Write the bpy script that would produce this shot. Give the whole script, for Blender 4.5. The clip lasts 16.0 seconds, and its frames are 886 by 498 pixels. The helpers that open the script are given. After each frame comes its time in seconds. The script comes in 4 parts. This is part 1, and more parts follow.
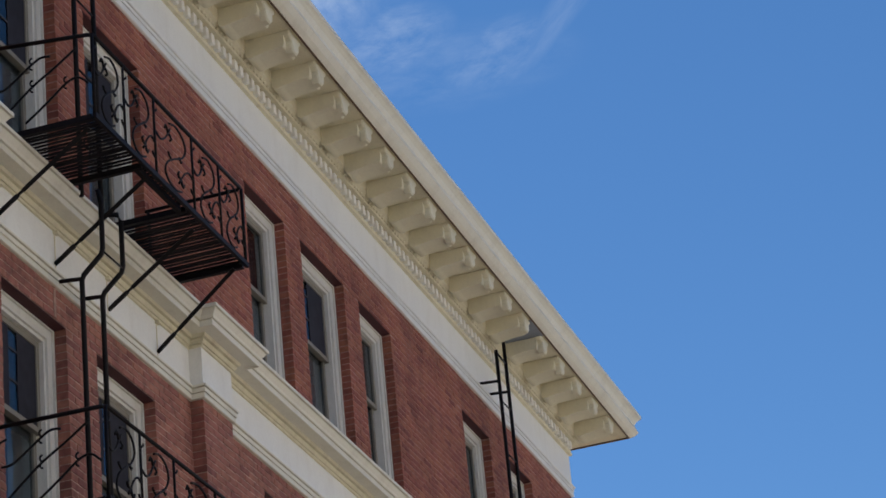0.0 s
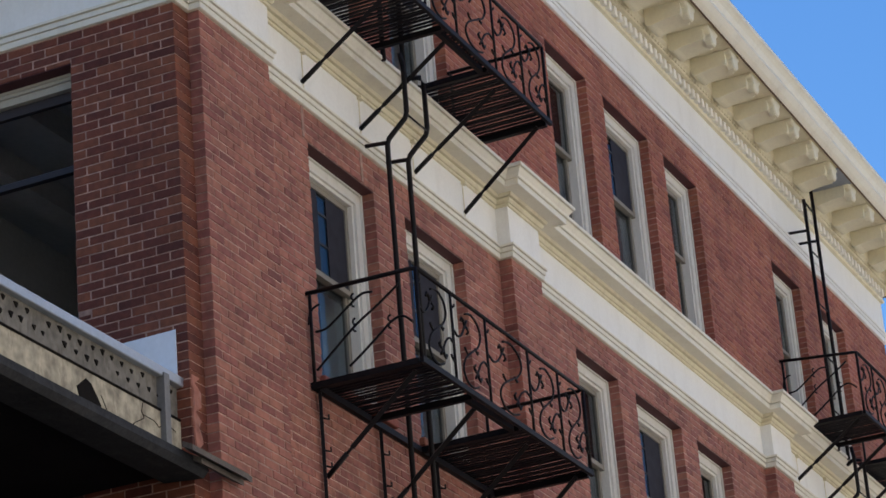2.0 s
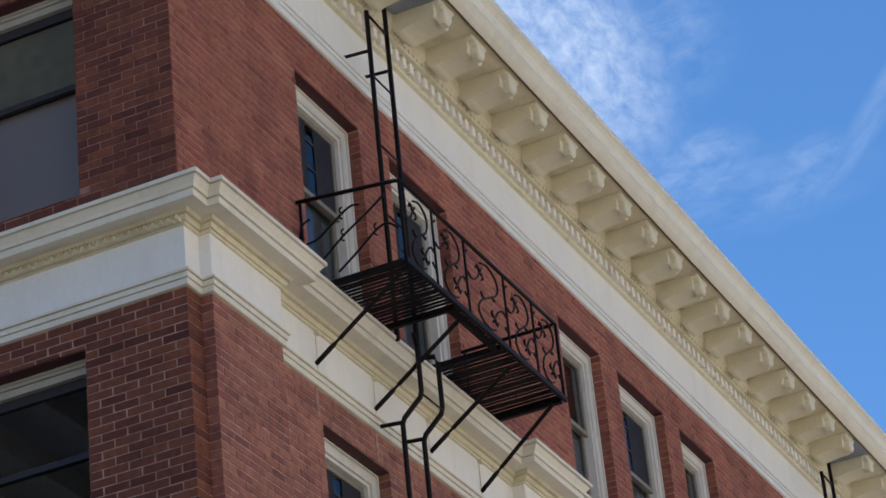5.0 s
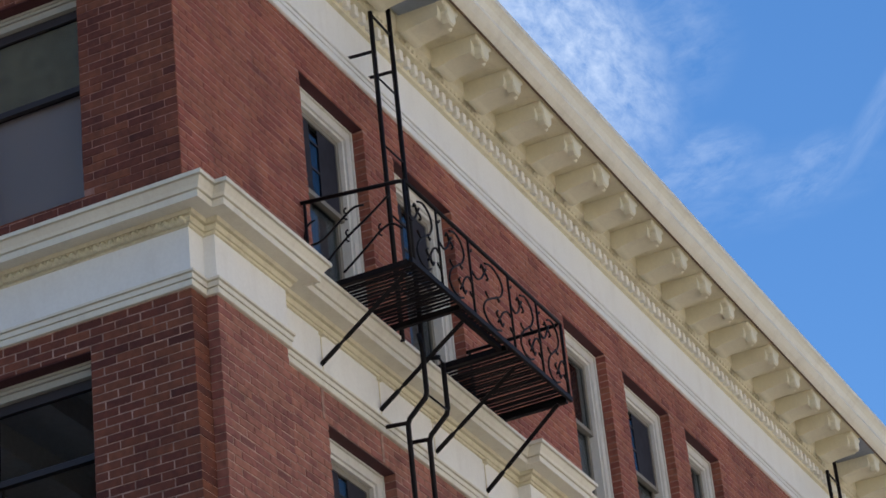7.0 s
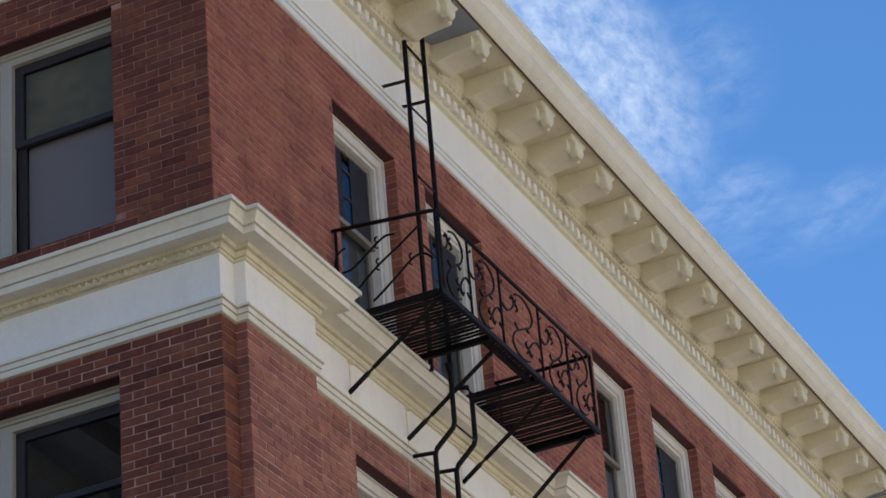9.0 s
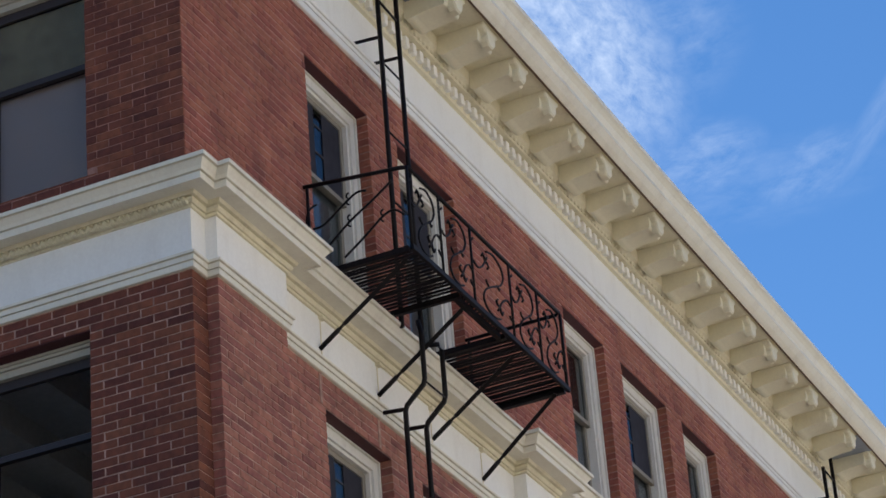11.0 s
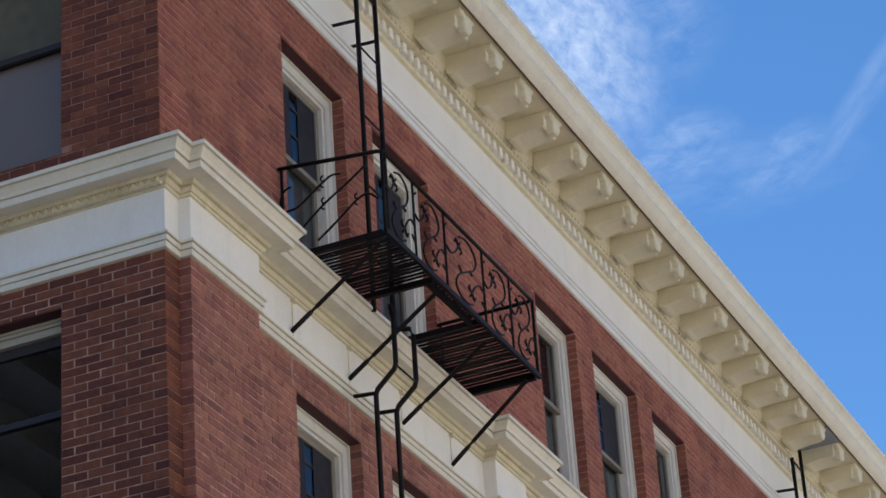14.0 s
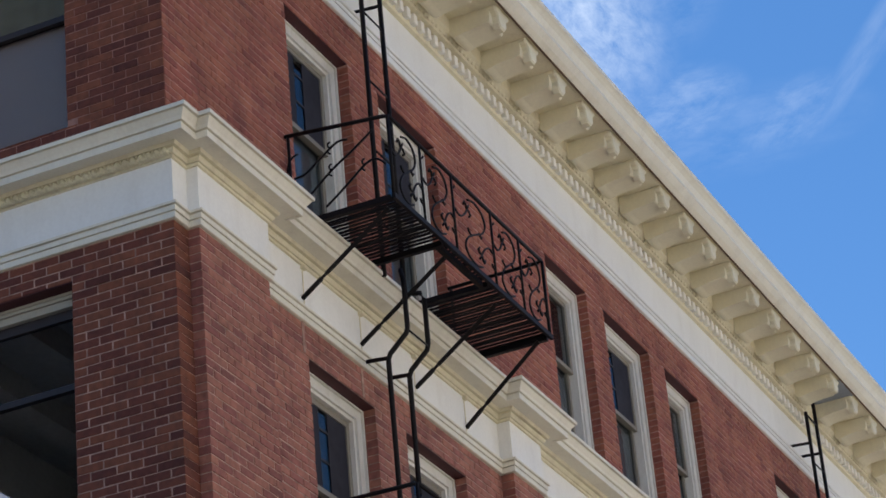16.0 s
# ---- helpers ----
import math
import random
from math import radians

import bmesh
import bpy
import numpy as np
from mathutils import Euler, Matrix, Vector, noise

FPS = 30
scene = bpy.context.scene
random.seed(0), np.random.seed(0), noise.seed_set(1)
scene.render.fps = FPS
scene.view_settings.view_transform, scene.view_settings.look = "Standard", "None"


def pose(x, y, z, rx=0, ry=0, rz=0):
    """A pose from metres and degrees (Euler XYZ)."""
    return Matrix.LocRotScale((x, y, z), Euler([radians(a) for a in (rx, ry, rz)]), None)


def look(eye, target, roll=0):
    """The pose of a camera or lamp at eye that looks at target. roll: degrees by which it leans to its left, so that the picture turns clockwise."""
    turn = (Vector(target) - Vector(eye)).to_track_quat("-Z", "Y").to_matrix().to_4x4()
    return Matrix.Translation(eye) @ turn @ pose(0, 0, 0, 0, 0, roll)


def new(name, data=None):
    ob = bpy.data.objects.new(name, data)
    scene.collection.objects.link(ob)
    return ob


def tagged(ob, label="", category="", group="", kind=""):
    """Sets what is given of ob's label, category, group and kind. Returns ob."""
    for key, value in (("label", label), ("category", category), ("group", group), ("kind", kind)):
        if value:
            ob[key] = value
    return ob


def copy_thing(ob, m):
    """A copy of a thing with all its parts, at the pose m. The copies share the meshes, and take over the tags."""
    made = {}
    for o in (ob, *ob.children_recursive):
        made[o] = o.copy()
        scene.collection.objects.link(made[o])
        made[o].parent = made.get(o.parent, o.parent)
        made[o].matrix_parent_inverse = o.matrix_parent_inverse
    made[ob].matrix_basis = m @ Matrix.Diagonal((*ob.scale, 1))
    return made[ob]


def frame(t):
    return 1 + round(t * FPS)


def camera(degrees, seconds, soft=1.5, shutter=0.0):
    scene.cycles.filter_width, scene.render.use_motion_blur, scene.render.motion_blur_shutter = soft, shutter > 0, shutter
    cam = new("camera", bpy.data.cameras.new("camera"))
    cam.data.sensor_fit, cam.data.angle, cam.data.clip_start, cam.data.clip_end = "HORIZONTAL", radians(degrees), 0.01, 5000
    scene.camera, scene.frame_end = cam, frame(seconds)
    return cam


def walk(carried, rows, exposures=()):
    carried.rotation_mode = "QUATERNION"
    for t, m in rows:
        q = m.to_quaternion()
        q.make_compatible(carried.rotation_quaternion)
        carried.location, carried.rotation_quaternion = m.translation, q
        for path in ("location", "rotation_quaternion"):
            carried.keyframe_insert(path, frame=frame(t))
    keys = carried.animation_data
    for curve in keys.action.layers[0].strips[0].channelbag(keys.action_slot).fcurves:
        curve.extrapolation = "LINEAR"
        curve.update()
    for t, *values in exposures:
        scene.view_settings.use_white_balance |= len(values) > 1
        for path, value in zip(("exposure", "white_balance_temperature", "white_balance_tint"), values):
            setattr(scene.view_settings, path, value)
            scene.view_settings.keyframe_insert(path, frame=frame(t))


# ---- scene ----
cam = camera(17.671, 16.0, soft=1.6)
EYE = (-15.618, -8.574, 1.603)
ROWS = [
    (0.0, 115.4695, 5.1714, -71.1309),
    (0.5, 115.3544, 4.7568, -69.1626),
    (1.0, 114.8595, 4.5815, -67.4066),
    (1.5, 113.5151, 4.3044, -65.8449),
    (2.0, 113.1235, 4.4669, -64.7032),
    (2.5, 111.9124, 4.7641, -64.9568),
    (3.0, 111.3984, 5.1921, -65.1171),
    (3.5, 112.5427, 5.7075, -65.1232),
    (4.0, 115.2017, 5.9761, -64.8358),
    (4.5, 117.4988, 5.6946, -64.1212),
    (5.0, 118.7864, 5.3246, -63.9512),
    (7.5, 118.8204, 5.5781, -63.5970),
    (8.0, 118.9998, 5.6086, -63.3269),
    (8.5, 119.3371, 5.0596, -63.3671),
    (9.0, 119.4204, 4.3459, -63.6881),
    (9.5, 118.6390, 4.1251, -64.2666),
    (12.0, 118.4713, 4.2323, -64.4524),
    (12.5, 118.5674, 3.9343, -64.8085),
    (13.0, 118.5684, 3.5751, -65.2606),
    (13.5, 118.4864, 3.4668, -65.4857),
    (14.0, 118.1318, 3.6131, -65.3575),
    (14.5, 117.8285, 3.9861, -65.0930),
    (15.0, 117.9267, 4.3137, -64.9046),
    (15.5, 117.8608, 4.5227, -64.7282),
    (16.0, 117.4582, 4.8360, -64.5032),
]

walk(cam, [(t, pose(*EYE, rx, ry, rz)) for t, rx, ry, rz in ROWS], exposures=[(t, e, 6500, 12) for t, e in ((0.0, 0.46), (0.5, 0.58), (1.0, 0.68), (1.5, 0.71), (2.0, 0.97), (2.5, 1.05), (3.0, 0.87), (3.5, 0.90), (4.0, 0.92), (5.0, 0.80), (7.5, 0.81), (12.0, 0.84), (16.0, 0.85))])

# ---- world and sun ----
SUN_EL, SUN_AZ = radians(52), radians(40)      # azimuth measured from +x towards +y
world = bpy.data.worlds.new("world")
scene.world = world
world.use_nodes = True
wt = world.node_tree
wt.nodes.clear()


def wn(kind):
    return wt.nodes.new(kind)


sky = wt.nodes.new("ShaderNodeTexSky")
sky.sky_type = "NISHITA"
sky.sun_disc = False
sky.sun_elevation = SUN_EL
sky.sun_rotation = radians(90) - SUN_AZ
sky.air_density, sky.dust_density, sky.ozone_density = 1.0, 0.0, 4.0
sky.altitude = 600
bg = wt.nodes.new("ShaderNodeBackground")
bg.inputs["Strength"].default_value = 0.080
wout = wt.nodes.new("ShaderNodeOutputWorld")
wt.links.new(bg.outputs[0], wout.inputs[0])
coord = wt.nodes.new("ShaderNodeTexCoord")


def cloud_bank(centre, along, across, length, width, fine_u, fine_v, low, high, amount):
    """Soft wisps of high cloud in an oval patch of the sky, drawn out along one direction."""
    def vmath(op, a, b):
        n = wn("ShaderNodeVectorMath")
        n.operation = op
        wt.links.new(a, n.inputs[0])
        n.inputs[1].default_value = b
        return n

    def smath(op, a, b):
        n = wn("ShaderNodeMath")
        n.operation = op
        for k, v in enumerate((a, b)):
            if isinstance(v, (int, float)):
                n.inputs[k].default_value = v
            else:
                wt.links.new(v, n.inputs[k])
        return n.outputs[0]
    off = vmath("SUBTRACT", coord.outputs["Generated"], centre).outputs[0]
    u = vmath("DOT_PRODUCT", off, along).outputs["Value"]
    v = vmath("DOT_PRODUCT", off, across).outputs["Value"]
    w = vmath("DOT_PRODUCT", off, centre).outputs["Value"]
    comb = wn("ShaderNodeCombineXYZ")
    wt.links.new(smath("MULTIPLY", u, fine_u), comb.inputs[0])
    wt.links.new(smath("MULTIPLY", v, fine_v), comb.inputs[1])
    nz = wn("ShaderNodeTexNoise")
    nz.inputs["Scale"].default_value, nz.inputs["Detail"].default_value, nz.inputs["Roughness"].default_value = 1.0, 9, 0.66
    nz.inputs["Distortion"].default_value = 0.25
    wt.links.new(comb.outputs[0], nz.inputs["Vector"])
    rng = wn("ShaderNodeMapRange")
    wt.links.new(nz.outputs["Fac"], rng.inputs["Value"])
    rng.inputs["From Min"].default_value, rng.inputs["From Max"].default_value = low, high
    uu, vv = smath("MULTIPLY", u, 1 / length), smath("MULTIPLY", v, 1 / width)
    reach = smath("ADD", smath("MULTIPLY", uu, uu), smath("MULTIPLY", vv, vv))
    reach = smath("ADD", reach, smath("MULTIPLY", smath("LESS_THAN", w, -0.5), 9.0))
    fall = wn("ShaderNodeMapRange")
    fall.interpolation_type = "SMOOTHSTEP"
    wt.links.new(reach, fall.inputs["Value"])
    fall.inputs["From Min"].default_value, fall.inputs["From Max"].default_value = 0.0, 1.0
    fall.inputs["To Min"].default_value, fall.inputs["To Max"].default_value = 1.0, 0.0
    both = wn("ShaderNodeMath")
    both.operation = "MULTIPLY"
    wt.links.new(smath("MULTIPLY", fall.outputs[0], rng.outputs[0]), both.inputs[0])
    both.inputs[1].default_value = amount
    return both


banks = [
    cloud_bank((0.7872, 0.2916, 0.5434), (0.6167, -0.3683, -0.6957), (-0.0027, 0.8828, -0.4698), 0.0753, 0.0377, 110, 150, 0.22, 0.8, 0.58),
    cloud_bank((0.8048, 0.2657, 0.5307), (0.1868, -0.9621, 0.1985), (0.5634, -0.0606, -0.8240), 0.0436, 0.0337, 60, 110, 0.36, 0.85, 0.2),
    cloud_bank((0.8305, 0.2561, 0.4946), (0.2091, -0.9664, 0.1492), (0.5162, -0.0205, -0.8562), 0.0268, 0.0159, 60, 130, 0.34, 0.85, 0.26),
    cloud_bank((0.8447, 0.2222, 0.4870), (0.0776, -0.9510, 0.2993), (0.5296, -0.2150, -0.8205), 0.0258, 0.0139, 60, 130, 0.36, 0.85, 0.2),
    cloud_bank((0.8421, 0.1881, 0.5054), (-0.2174, -0.7394, 0.6373), (0.4935, -0.6465, -0.5818), 0.0515, 0.0067, 30, 120, 0.3, 0.8, 0.14),
    cloud_bank((0.8407, 0.2420, 0.4845), (0.2518, -0.9667, 0.0459), (0.4795, 0.0834, -0.8736), 0.0555, 0.0178, 30, 80, 0.4, 0.9, 0.14),
]
total = banks[0]
for b in banks[1:]:
    s = wn("ShaderNodeMath")
    s.operation = "MAXIMUM"
    wt.links.new(total.outputs[0], s.inputs[0])
    wt.links.new(b.outputs[0], s.inputs[1])
    total = s
mixc = wt.nodes.new("ShaderNodeMix")
mixc.data_type = "RGBA"
wt.links.new(total.outputs[0], mixc.inputs["Factor"])
deep = wt.nodes.new("ShaderNodeHueSaturation")
deep.inputs["Saturation"].default_value = 1.19
deep.inputs["Value"].default_value = 0.94
wt.links.new(sky.outputs[0], deep.inputs["Color"])
wt.links.new(deep.outputs[0], mixc.inputs["A"])
mixc.inputs["B"].default_value = (7.7, 8.6, 9.5, 1)
wt.links.new(mixc.outputs["Result"], bg.inputs["Color"])

sun = new("sun", bpy.data.lights.new("sun", "SUN"))
sun.data.energy, sun.data.angle, sun.data.color = 5.0, radians(0.5), (1.0, 0.93, 0.82)
sun.matrix_world = look((math.cos(SUN_EL) * math.cos(SUN_AZ), math.cos(SUN_EL) * math.sin(SUN_AZ), math.sin(SUN_EL)), (0, 0, 0))

# ---- materials ----


def material(name, colour, rough=0.7, metal=0.0, spread=0.12, fine=60.0, coarse=3.0, bump=0.15, dirt=None, dirt_amount=0.0, per_piece=0.0, streak=False, shine=0.5, hues=0.009):
    """A painted, fired or metal surface: base colour with coarse and fine variation, relief and dirt."""
    m = bpy.data.materials.new(name)
    m.use_nodes = True
    nt = m.node_tree
    nt.nodes.clear()
    N, Lk = nt.nodes.new, nt.links.new
    out, bsdf = N("ShaderNodeOutputMaterial"), N("ShaderNodeBsdfPrincipled")
    Lk(bsdf.outputs[0], out.inputs[0])
    geo = N("ShaderNodeNewGeometry")
    bsdf.inputs["Roughness"].default_value, bsdf.inputs["Metallic"].default_value = rough, metal
    bsdf.inputs["Specular IOR Level"].default_value = shine
    n1, n2 = N("ShaderNodeTexNoise"), N("ShaderNodeTexNoise")
    for n, s in ((n1, coarse), (n2, fine)):
        n.inputs["Scale"].default_value, n.inputs["Detail"].default_value = s, 6
        if streak and n is n1:
            mp = N("ShaderNodeMapping")
            mp.inputs["Scale"].default_value = (1.0, 1.0, 0.16)
            Lk(geo.outputs["Position"], mp.inputs[0])
            Lk(mp.outputs[0], n.inputs["Vector"])
        else:
            Lk(geo.outputs["Position"], n.inputs["Vector"])
    add = N("ShaderNodeMath")
    add.operation = "ADD"
    Lk(n1.outputs["Fac"], add.inputs[0])
    Lk(n2.outputs["Fac"], add.inputs[1])
    val = N("ShaderNodeMapRange")
    val.inputs["From Min"].default_value, val.inputs["From Max"].default_value = 0.6, 1.4
    val.inputs["To Min"].default_value, val.inputs["To Max"].default_value = 1 - spread, 1 + spread
    Lk(add.outputs[0], val.inputs["Value"])
    hsv = N("ShaderNodeHueSaturation")
    hsv.inputs["Color"].default_value = (*colour, 1)
    last = val.outputs[0]
    if per_piece:
        info = N("ShaderNodeObjectInfo")
        both = N("ShaderNodeMath")
        both.operation = "ADD"
        Lk(info.outputs["Random"], both.inputs[0])
        Lk(geo.outputs["Random Per Island"], both.inputs[1])
        wrap = N("ShaderNodeMath")
        wrap.operation = "FRACT"
        Lk(both.outputs[0], wrap.inputs[0])
        ramp = N("ShaderNodeValToRGB")
        ramp.color_ramp.elements[0].position, ramp.color_ramp.elements[1].position = 0.0, 1.0
        c0 = 1 - per_piece
        ramp.color_ramp.elements[0].color = (c0 * 0.72, c0 * 0.72, c0 * 0.72, 1)
        ramp.color_ramp.elements[1].color = (1 + per_piece, 1 + per_piece, 1 + per_piece, 1)
        el = ramp.color_ramp.elements.new(0.16)
        el.color = (c0, c0, c0, 1)
        Lk(wrap.outputs[0], ramp.inputs[0])
        pm = N("ShaderNodeMath")
        pm.operation = "MULTIPLY"
        Lk(last, pm.inputs[0])
        Lk(ramp.outputs[0], pm.inputs[1])
        last = pm.outputs[0]
        hue = N("ShaderNodeMapRange")
        hue.inputs["To Min"].default_value, hue.inputs["To Max"].default_value = 0.506 - hues * 0.7, 0.506 + hues
        Lk(wrap.outputs[0], hue.inputs["Value"])
        Lk(hue.outputs[0], hsv.inputs["Hue"])
    Lk(last, hsv.inputs["Value"])
    col = hsv.outputs[0]
    if dirt:
        n3 = N("ShaderNodeTexNoise")
        n3.inputs["Scale"].default_value, n3.inputs["Detail"].default_value, n3.inputs["Roughness"].default_value = coarse * 2.3, 8, 0.7
        mp = N("ShaderNodeMapping")
        mp.inputs["Location"].default_value = (7.3, 2.1, 4.4)
        mp.inputs["Scale"].default_value = (1.0, 1.0, 0.35)
        Lk(geo.outputs["Position"], mp.inputs[0])
        Lk(mp.outputs[0], n3.inputs["Vector"])
        mr = N("ShaderNodeMapRange")
        mr.inputs["From Min"].default_value, mr.inputs["From Max"].default_value = 0.5, 0.75
        mr.inputs["To Max"].default_value = dirt_amount
        Lk(n3.outputs["Fac"], mr.inputs["Value"])
        mx = N("ShaderNodeMix")
        mx.data_type = "RGBA"
        Lk(mr.outputs[0], mx.inputs["Factor"])
        Lk(col, mx.inputs["A"])
        mx.inputs["B"].default_value = (*dirt, 1)
        col = mx.outputs["Result"]
    Lk(col, bsdf.inputs["Base Color"])
    if bump:
        bp = N("ShaderNodeBump")
        bp.inputs["Strength"].default_value, bp.inputs["Distance"].default_value = bump, 0.004
        Lk(n2.outputs["Fac"], bp.inputs["Height"])
        Lk(bp.outputs[0], bsdf.inputs["Normal"])
    return m


def glass_material(name, tint=(0.72, 0.76, 0.78), low=0.04, high=0.7):
    m = bpy.data.materials.new(name)
    m.use_nodes = True
    nt = m.node_tree
    nt.nodes.clear()
    N, Lk = nt.nodes.new, nt.links.new
    out, mix, fres = N("ShaderNodeOutputMaterial"), N("ShaderNodeMixShader"), N("ShaderNodeLayerWeight")
    tr, gl = N("ShaderNodeBsdfTransparent"), N("ShaderNodeBsdfGlossy")
    tr.inputs[0].default_value = (*tint, 1)
    gl.inputs["Roughness"].default_value = 0.015
    nz, bp, geo = N("ShaderNodeTexNoise"), N("ShaderNodeBump"), N("ShaderNodeNewGeometry")
    nz.inputs["Scale"].default_value = 2.2
    Lk(geo.outputs["Position"], nz.inputs["Vector"])
    bp.inputs["Strength"].default_value, bp.inputs["Distance"].default_value = 0.25, 0.01
    Lk(nz.outputs["Fac"], bp.inputs["Height"])
    Lk(bp.outputs[0], gl.inputs["Normal"])
    fres.inputs["Blend"].default_value = 0.5
    power, lift = N("ShaderNodeMath"), N("ShaderNodeMapRange")
    power.operation = "POWER"
    Lk(fres.outputs["Facing"], power.inputs[0])
    power.inputs[1].default_value = 5.0
    Lk(power.outputs[0], lift.inputs["Value"])
    lift.inputs["To Min"].default_value, lift.inputs["To Max"].default_value = low, high
    Lk(lift.outputs[0], mix.inputs[0])
    Lk(tr.outputs[0], mix.inputs[1])
    Lk(gl.outputs[0], mix.inputs[2])
    Lk(mix.outputs[0], out.inputs[0])
    return m


M_BRICK = material("brick_red", (0.305, 0.085, 0.060), 0.85, spread=0.40, fine=18, coarse=2.0, bump=0.7, per_piece=0.09, dirt=(0.10, 0.05, 0.045), dirt_amount=0.35)
# Darker brick of the short front; its tone also holds weaker light there.
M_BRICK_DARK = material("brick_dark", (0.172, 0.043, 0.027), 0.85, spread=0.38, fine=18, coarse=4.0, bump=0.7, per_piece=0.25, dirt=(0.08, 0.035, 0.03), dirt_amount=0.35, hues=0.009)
# Weathered lower brick, lightened further for light bounced up from the street.
M_BRICK_PALE = material("brick_weathered", (0.322, 0.112, 0.090), 0.85, spread=0.45, fine=14, coarse=2.6, bump=0.8, per_piece=0.12, dirt=(0.17, 0.075, 0.06), dirt_amount=0.5)
M_MORTAR = material("mortar", (0.42, 0.262, 0.205), 0.95, spread=0.6, fine=14, coarse=3.0, bump=0.4, dirt=(0.19, 0.09, 0.07), dirt_amount=0.9)
M_MORTAR_RED = material("red_mortar", (0.40, 0.205, 0.16), 0.95, spread=0.5, fine=14, coarse=2.0, bump=0.4, dirt=(0.15, 0.06, 0.045), dirt_amount=0.95)
# Dark maroon that imitates the shade under the opening heads.
M_HEAD_SHADE = material("lintel_paint", (0.07, 0.014, 0.016), 0.7, spread=0.2, fine=40, coarse=4, bump=0.1)
M_DRIP = material("drip_paint", (0.16, 0.105, 0.065), 0.7, spread=0.2, fine=40, coarse=3, bump=0.1)
M_TRIM = material("offwhite_paint", (0.81, 0.765, 0.635), 0.5, spread=0.06, fine=45, coarse=2.0, bump=0.12, dirt=(0.45, 0.38, 0.28), dirt_amount=0.32, streak=True)
M_GREENBLIND = material("green_blind", (0.32, 0.30, 0.18), 0.8, spread=0.25, fine=8, coarse=2.5, bump=0.05)
M_CREAM = material("cream_paint", (0.76, 0.695, 0.50), 0.55, spread=0.07, fine=45, coarse=2.2, bump=0.12, dirt=(0.42, 0.33, 0.2), dirt_amount=0.5, streak=True)
M_BRACKET = material("bracket_paint", (0.76, 0.70, 0.51), 0.6, spread=0.06, fine=30, coarse=1.5, bump=0.08, dirt=(0.48, 0.40, 0.28), dirt_amount=0.25)
# Black that paints in the deep shade under the annex.
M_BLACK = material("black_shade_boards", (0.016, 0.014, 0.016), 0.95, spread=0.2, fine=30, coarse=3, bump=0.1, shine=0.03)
M_WHITE = material("white_paint", (0.87, 0.855, 0.80), 0.55, spread=0.05, fine=40, coarse=1.6, bump=0.1, dirt=(0.55, 0.5, 0.42), dirt_amount=0.22, streak=True)
M_FRAME = material("window_paint", (0.74, 0.72, 0.66), 0.5, spread=0.07, fine=50, coarse=4, bump=0.15, dirt=(0.42, 0.38, 0.32), dirt_amount=0.35, streak=True)
# Window paint darkened to imitate the weaker light on the short front.
M_FRAME_DIM = material("dull_window_paint", (0.42, 0.40, 0.34), 0.6, spread=0.1, fine=50, coarse=4, bump=0.15, dirt=(0.3, 0.27, 0.22), dirt_amount=0.4, streak=True)
M_SASH = material("sash_paint", (0.24, 0.215, 0.175), 0.6, spread=0.12, fine=60, coarse=5, bump=0.1)
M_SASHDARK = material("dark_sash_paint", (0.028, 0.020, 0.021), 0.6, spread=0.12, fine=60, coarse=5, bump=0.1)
M_IRON = material("black_iron", (0.0052, 0.0034, 0.0042), 0.6, 0.0, shine=0.22, spread=0.3, fine=70, coarse=6, bump=0.3, dirt=(0.018, 0.010, 0.010), dirt_amount=0.5)
M_STUCCO = material("weathered_stucco", (0.44, 0.39, 0.29), 0.9, spread=0.45, fine=12, coarse=6, bump=0.5, dirt=(0.14, 0.11, 0.085), dirt_amount=0.9)
M_STUCCO_GREY = material("grey_stucco", (0.175, 0.16, 0.135), 0.9, spread=0.5, fine=16, coarse=7, bump=0.8, dirt=(0.06, 0.05, 0.042), dirt_amount=1.0)
M_ZINC = material("zinc_flashing", (0.42, 0.46, 0.52), 0.45, 0.6, spread=0.1, fine=30, coarse=3, bump=0.08)
M_FLASH = material("white_flashing", (0.82, 0.84, 0.88), 0.5, spread=0.06, fine=30, coarse=3, bump=0.05)
M_TAR = material("dark_board", (0.036, 0.037, 0.041), 0.9, shine=0.2, spread=0.4, fine=40, coarse=4, bump=0.4, dirt=(0.09, 0.085, 0.08), dirt_amount=0.5)
M_WOODOLD = material("old_wood", (0.12, 0.10, 0.085), 0.85, spread=0.3, fine=35, coarse=3, bump=0.5)
M_STRIP = material("grey_strip", (0.20, 0.20, 0.20), 0.6, 0.3, spread=0.2, fine=30, coarse=4, bump=0.2)
M_HOLE = material("hole_dark", (0.015, 0.013, 0.012), 0.95, shine=0.05, spread=0.2, bump=0.0)
M_CURTAIN = material("curtain_cloth", (0.21, 0.21, 0.215), 0.9, spread=0.15, fine=14, coarse=5, bump=0.3)
M_SHADE = material("roller_shade", (0.50, 0.46, 0.455), 0.8, spread=0.05, fine=40, coarse=1.5, bump=0.05)
M_DARKROOM = material("dark_blind", (0.035, 0.035, 0.04), 0.9, spread=0.2, fine=20, coarse=3, bump=0.1, shine=0.1)
M_ROOM = material("room_plaster", (0.55, 0.55, 0.52), 0.9, spread=0.12, fine=20, coarse=1.2, bump=0.1)
M_ROOF = material("roof_felt", (0.16, 0.15, 0.15), 0.9, spread=0.2, fine=30, coarse=1)
M_GROUND = material("ground_asphalt", (0.10, 0.094, 0.085), 0.9, spread=0.2, fine=20, coarse=0.3)
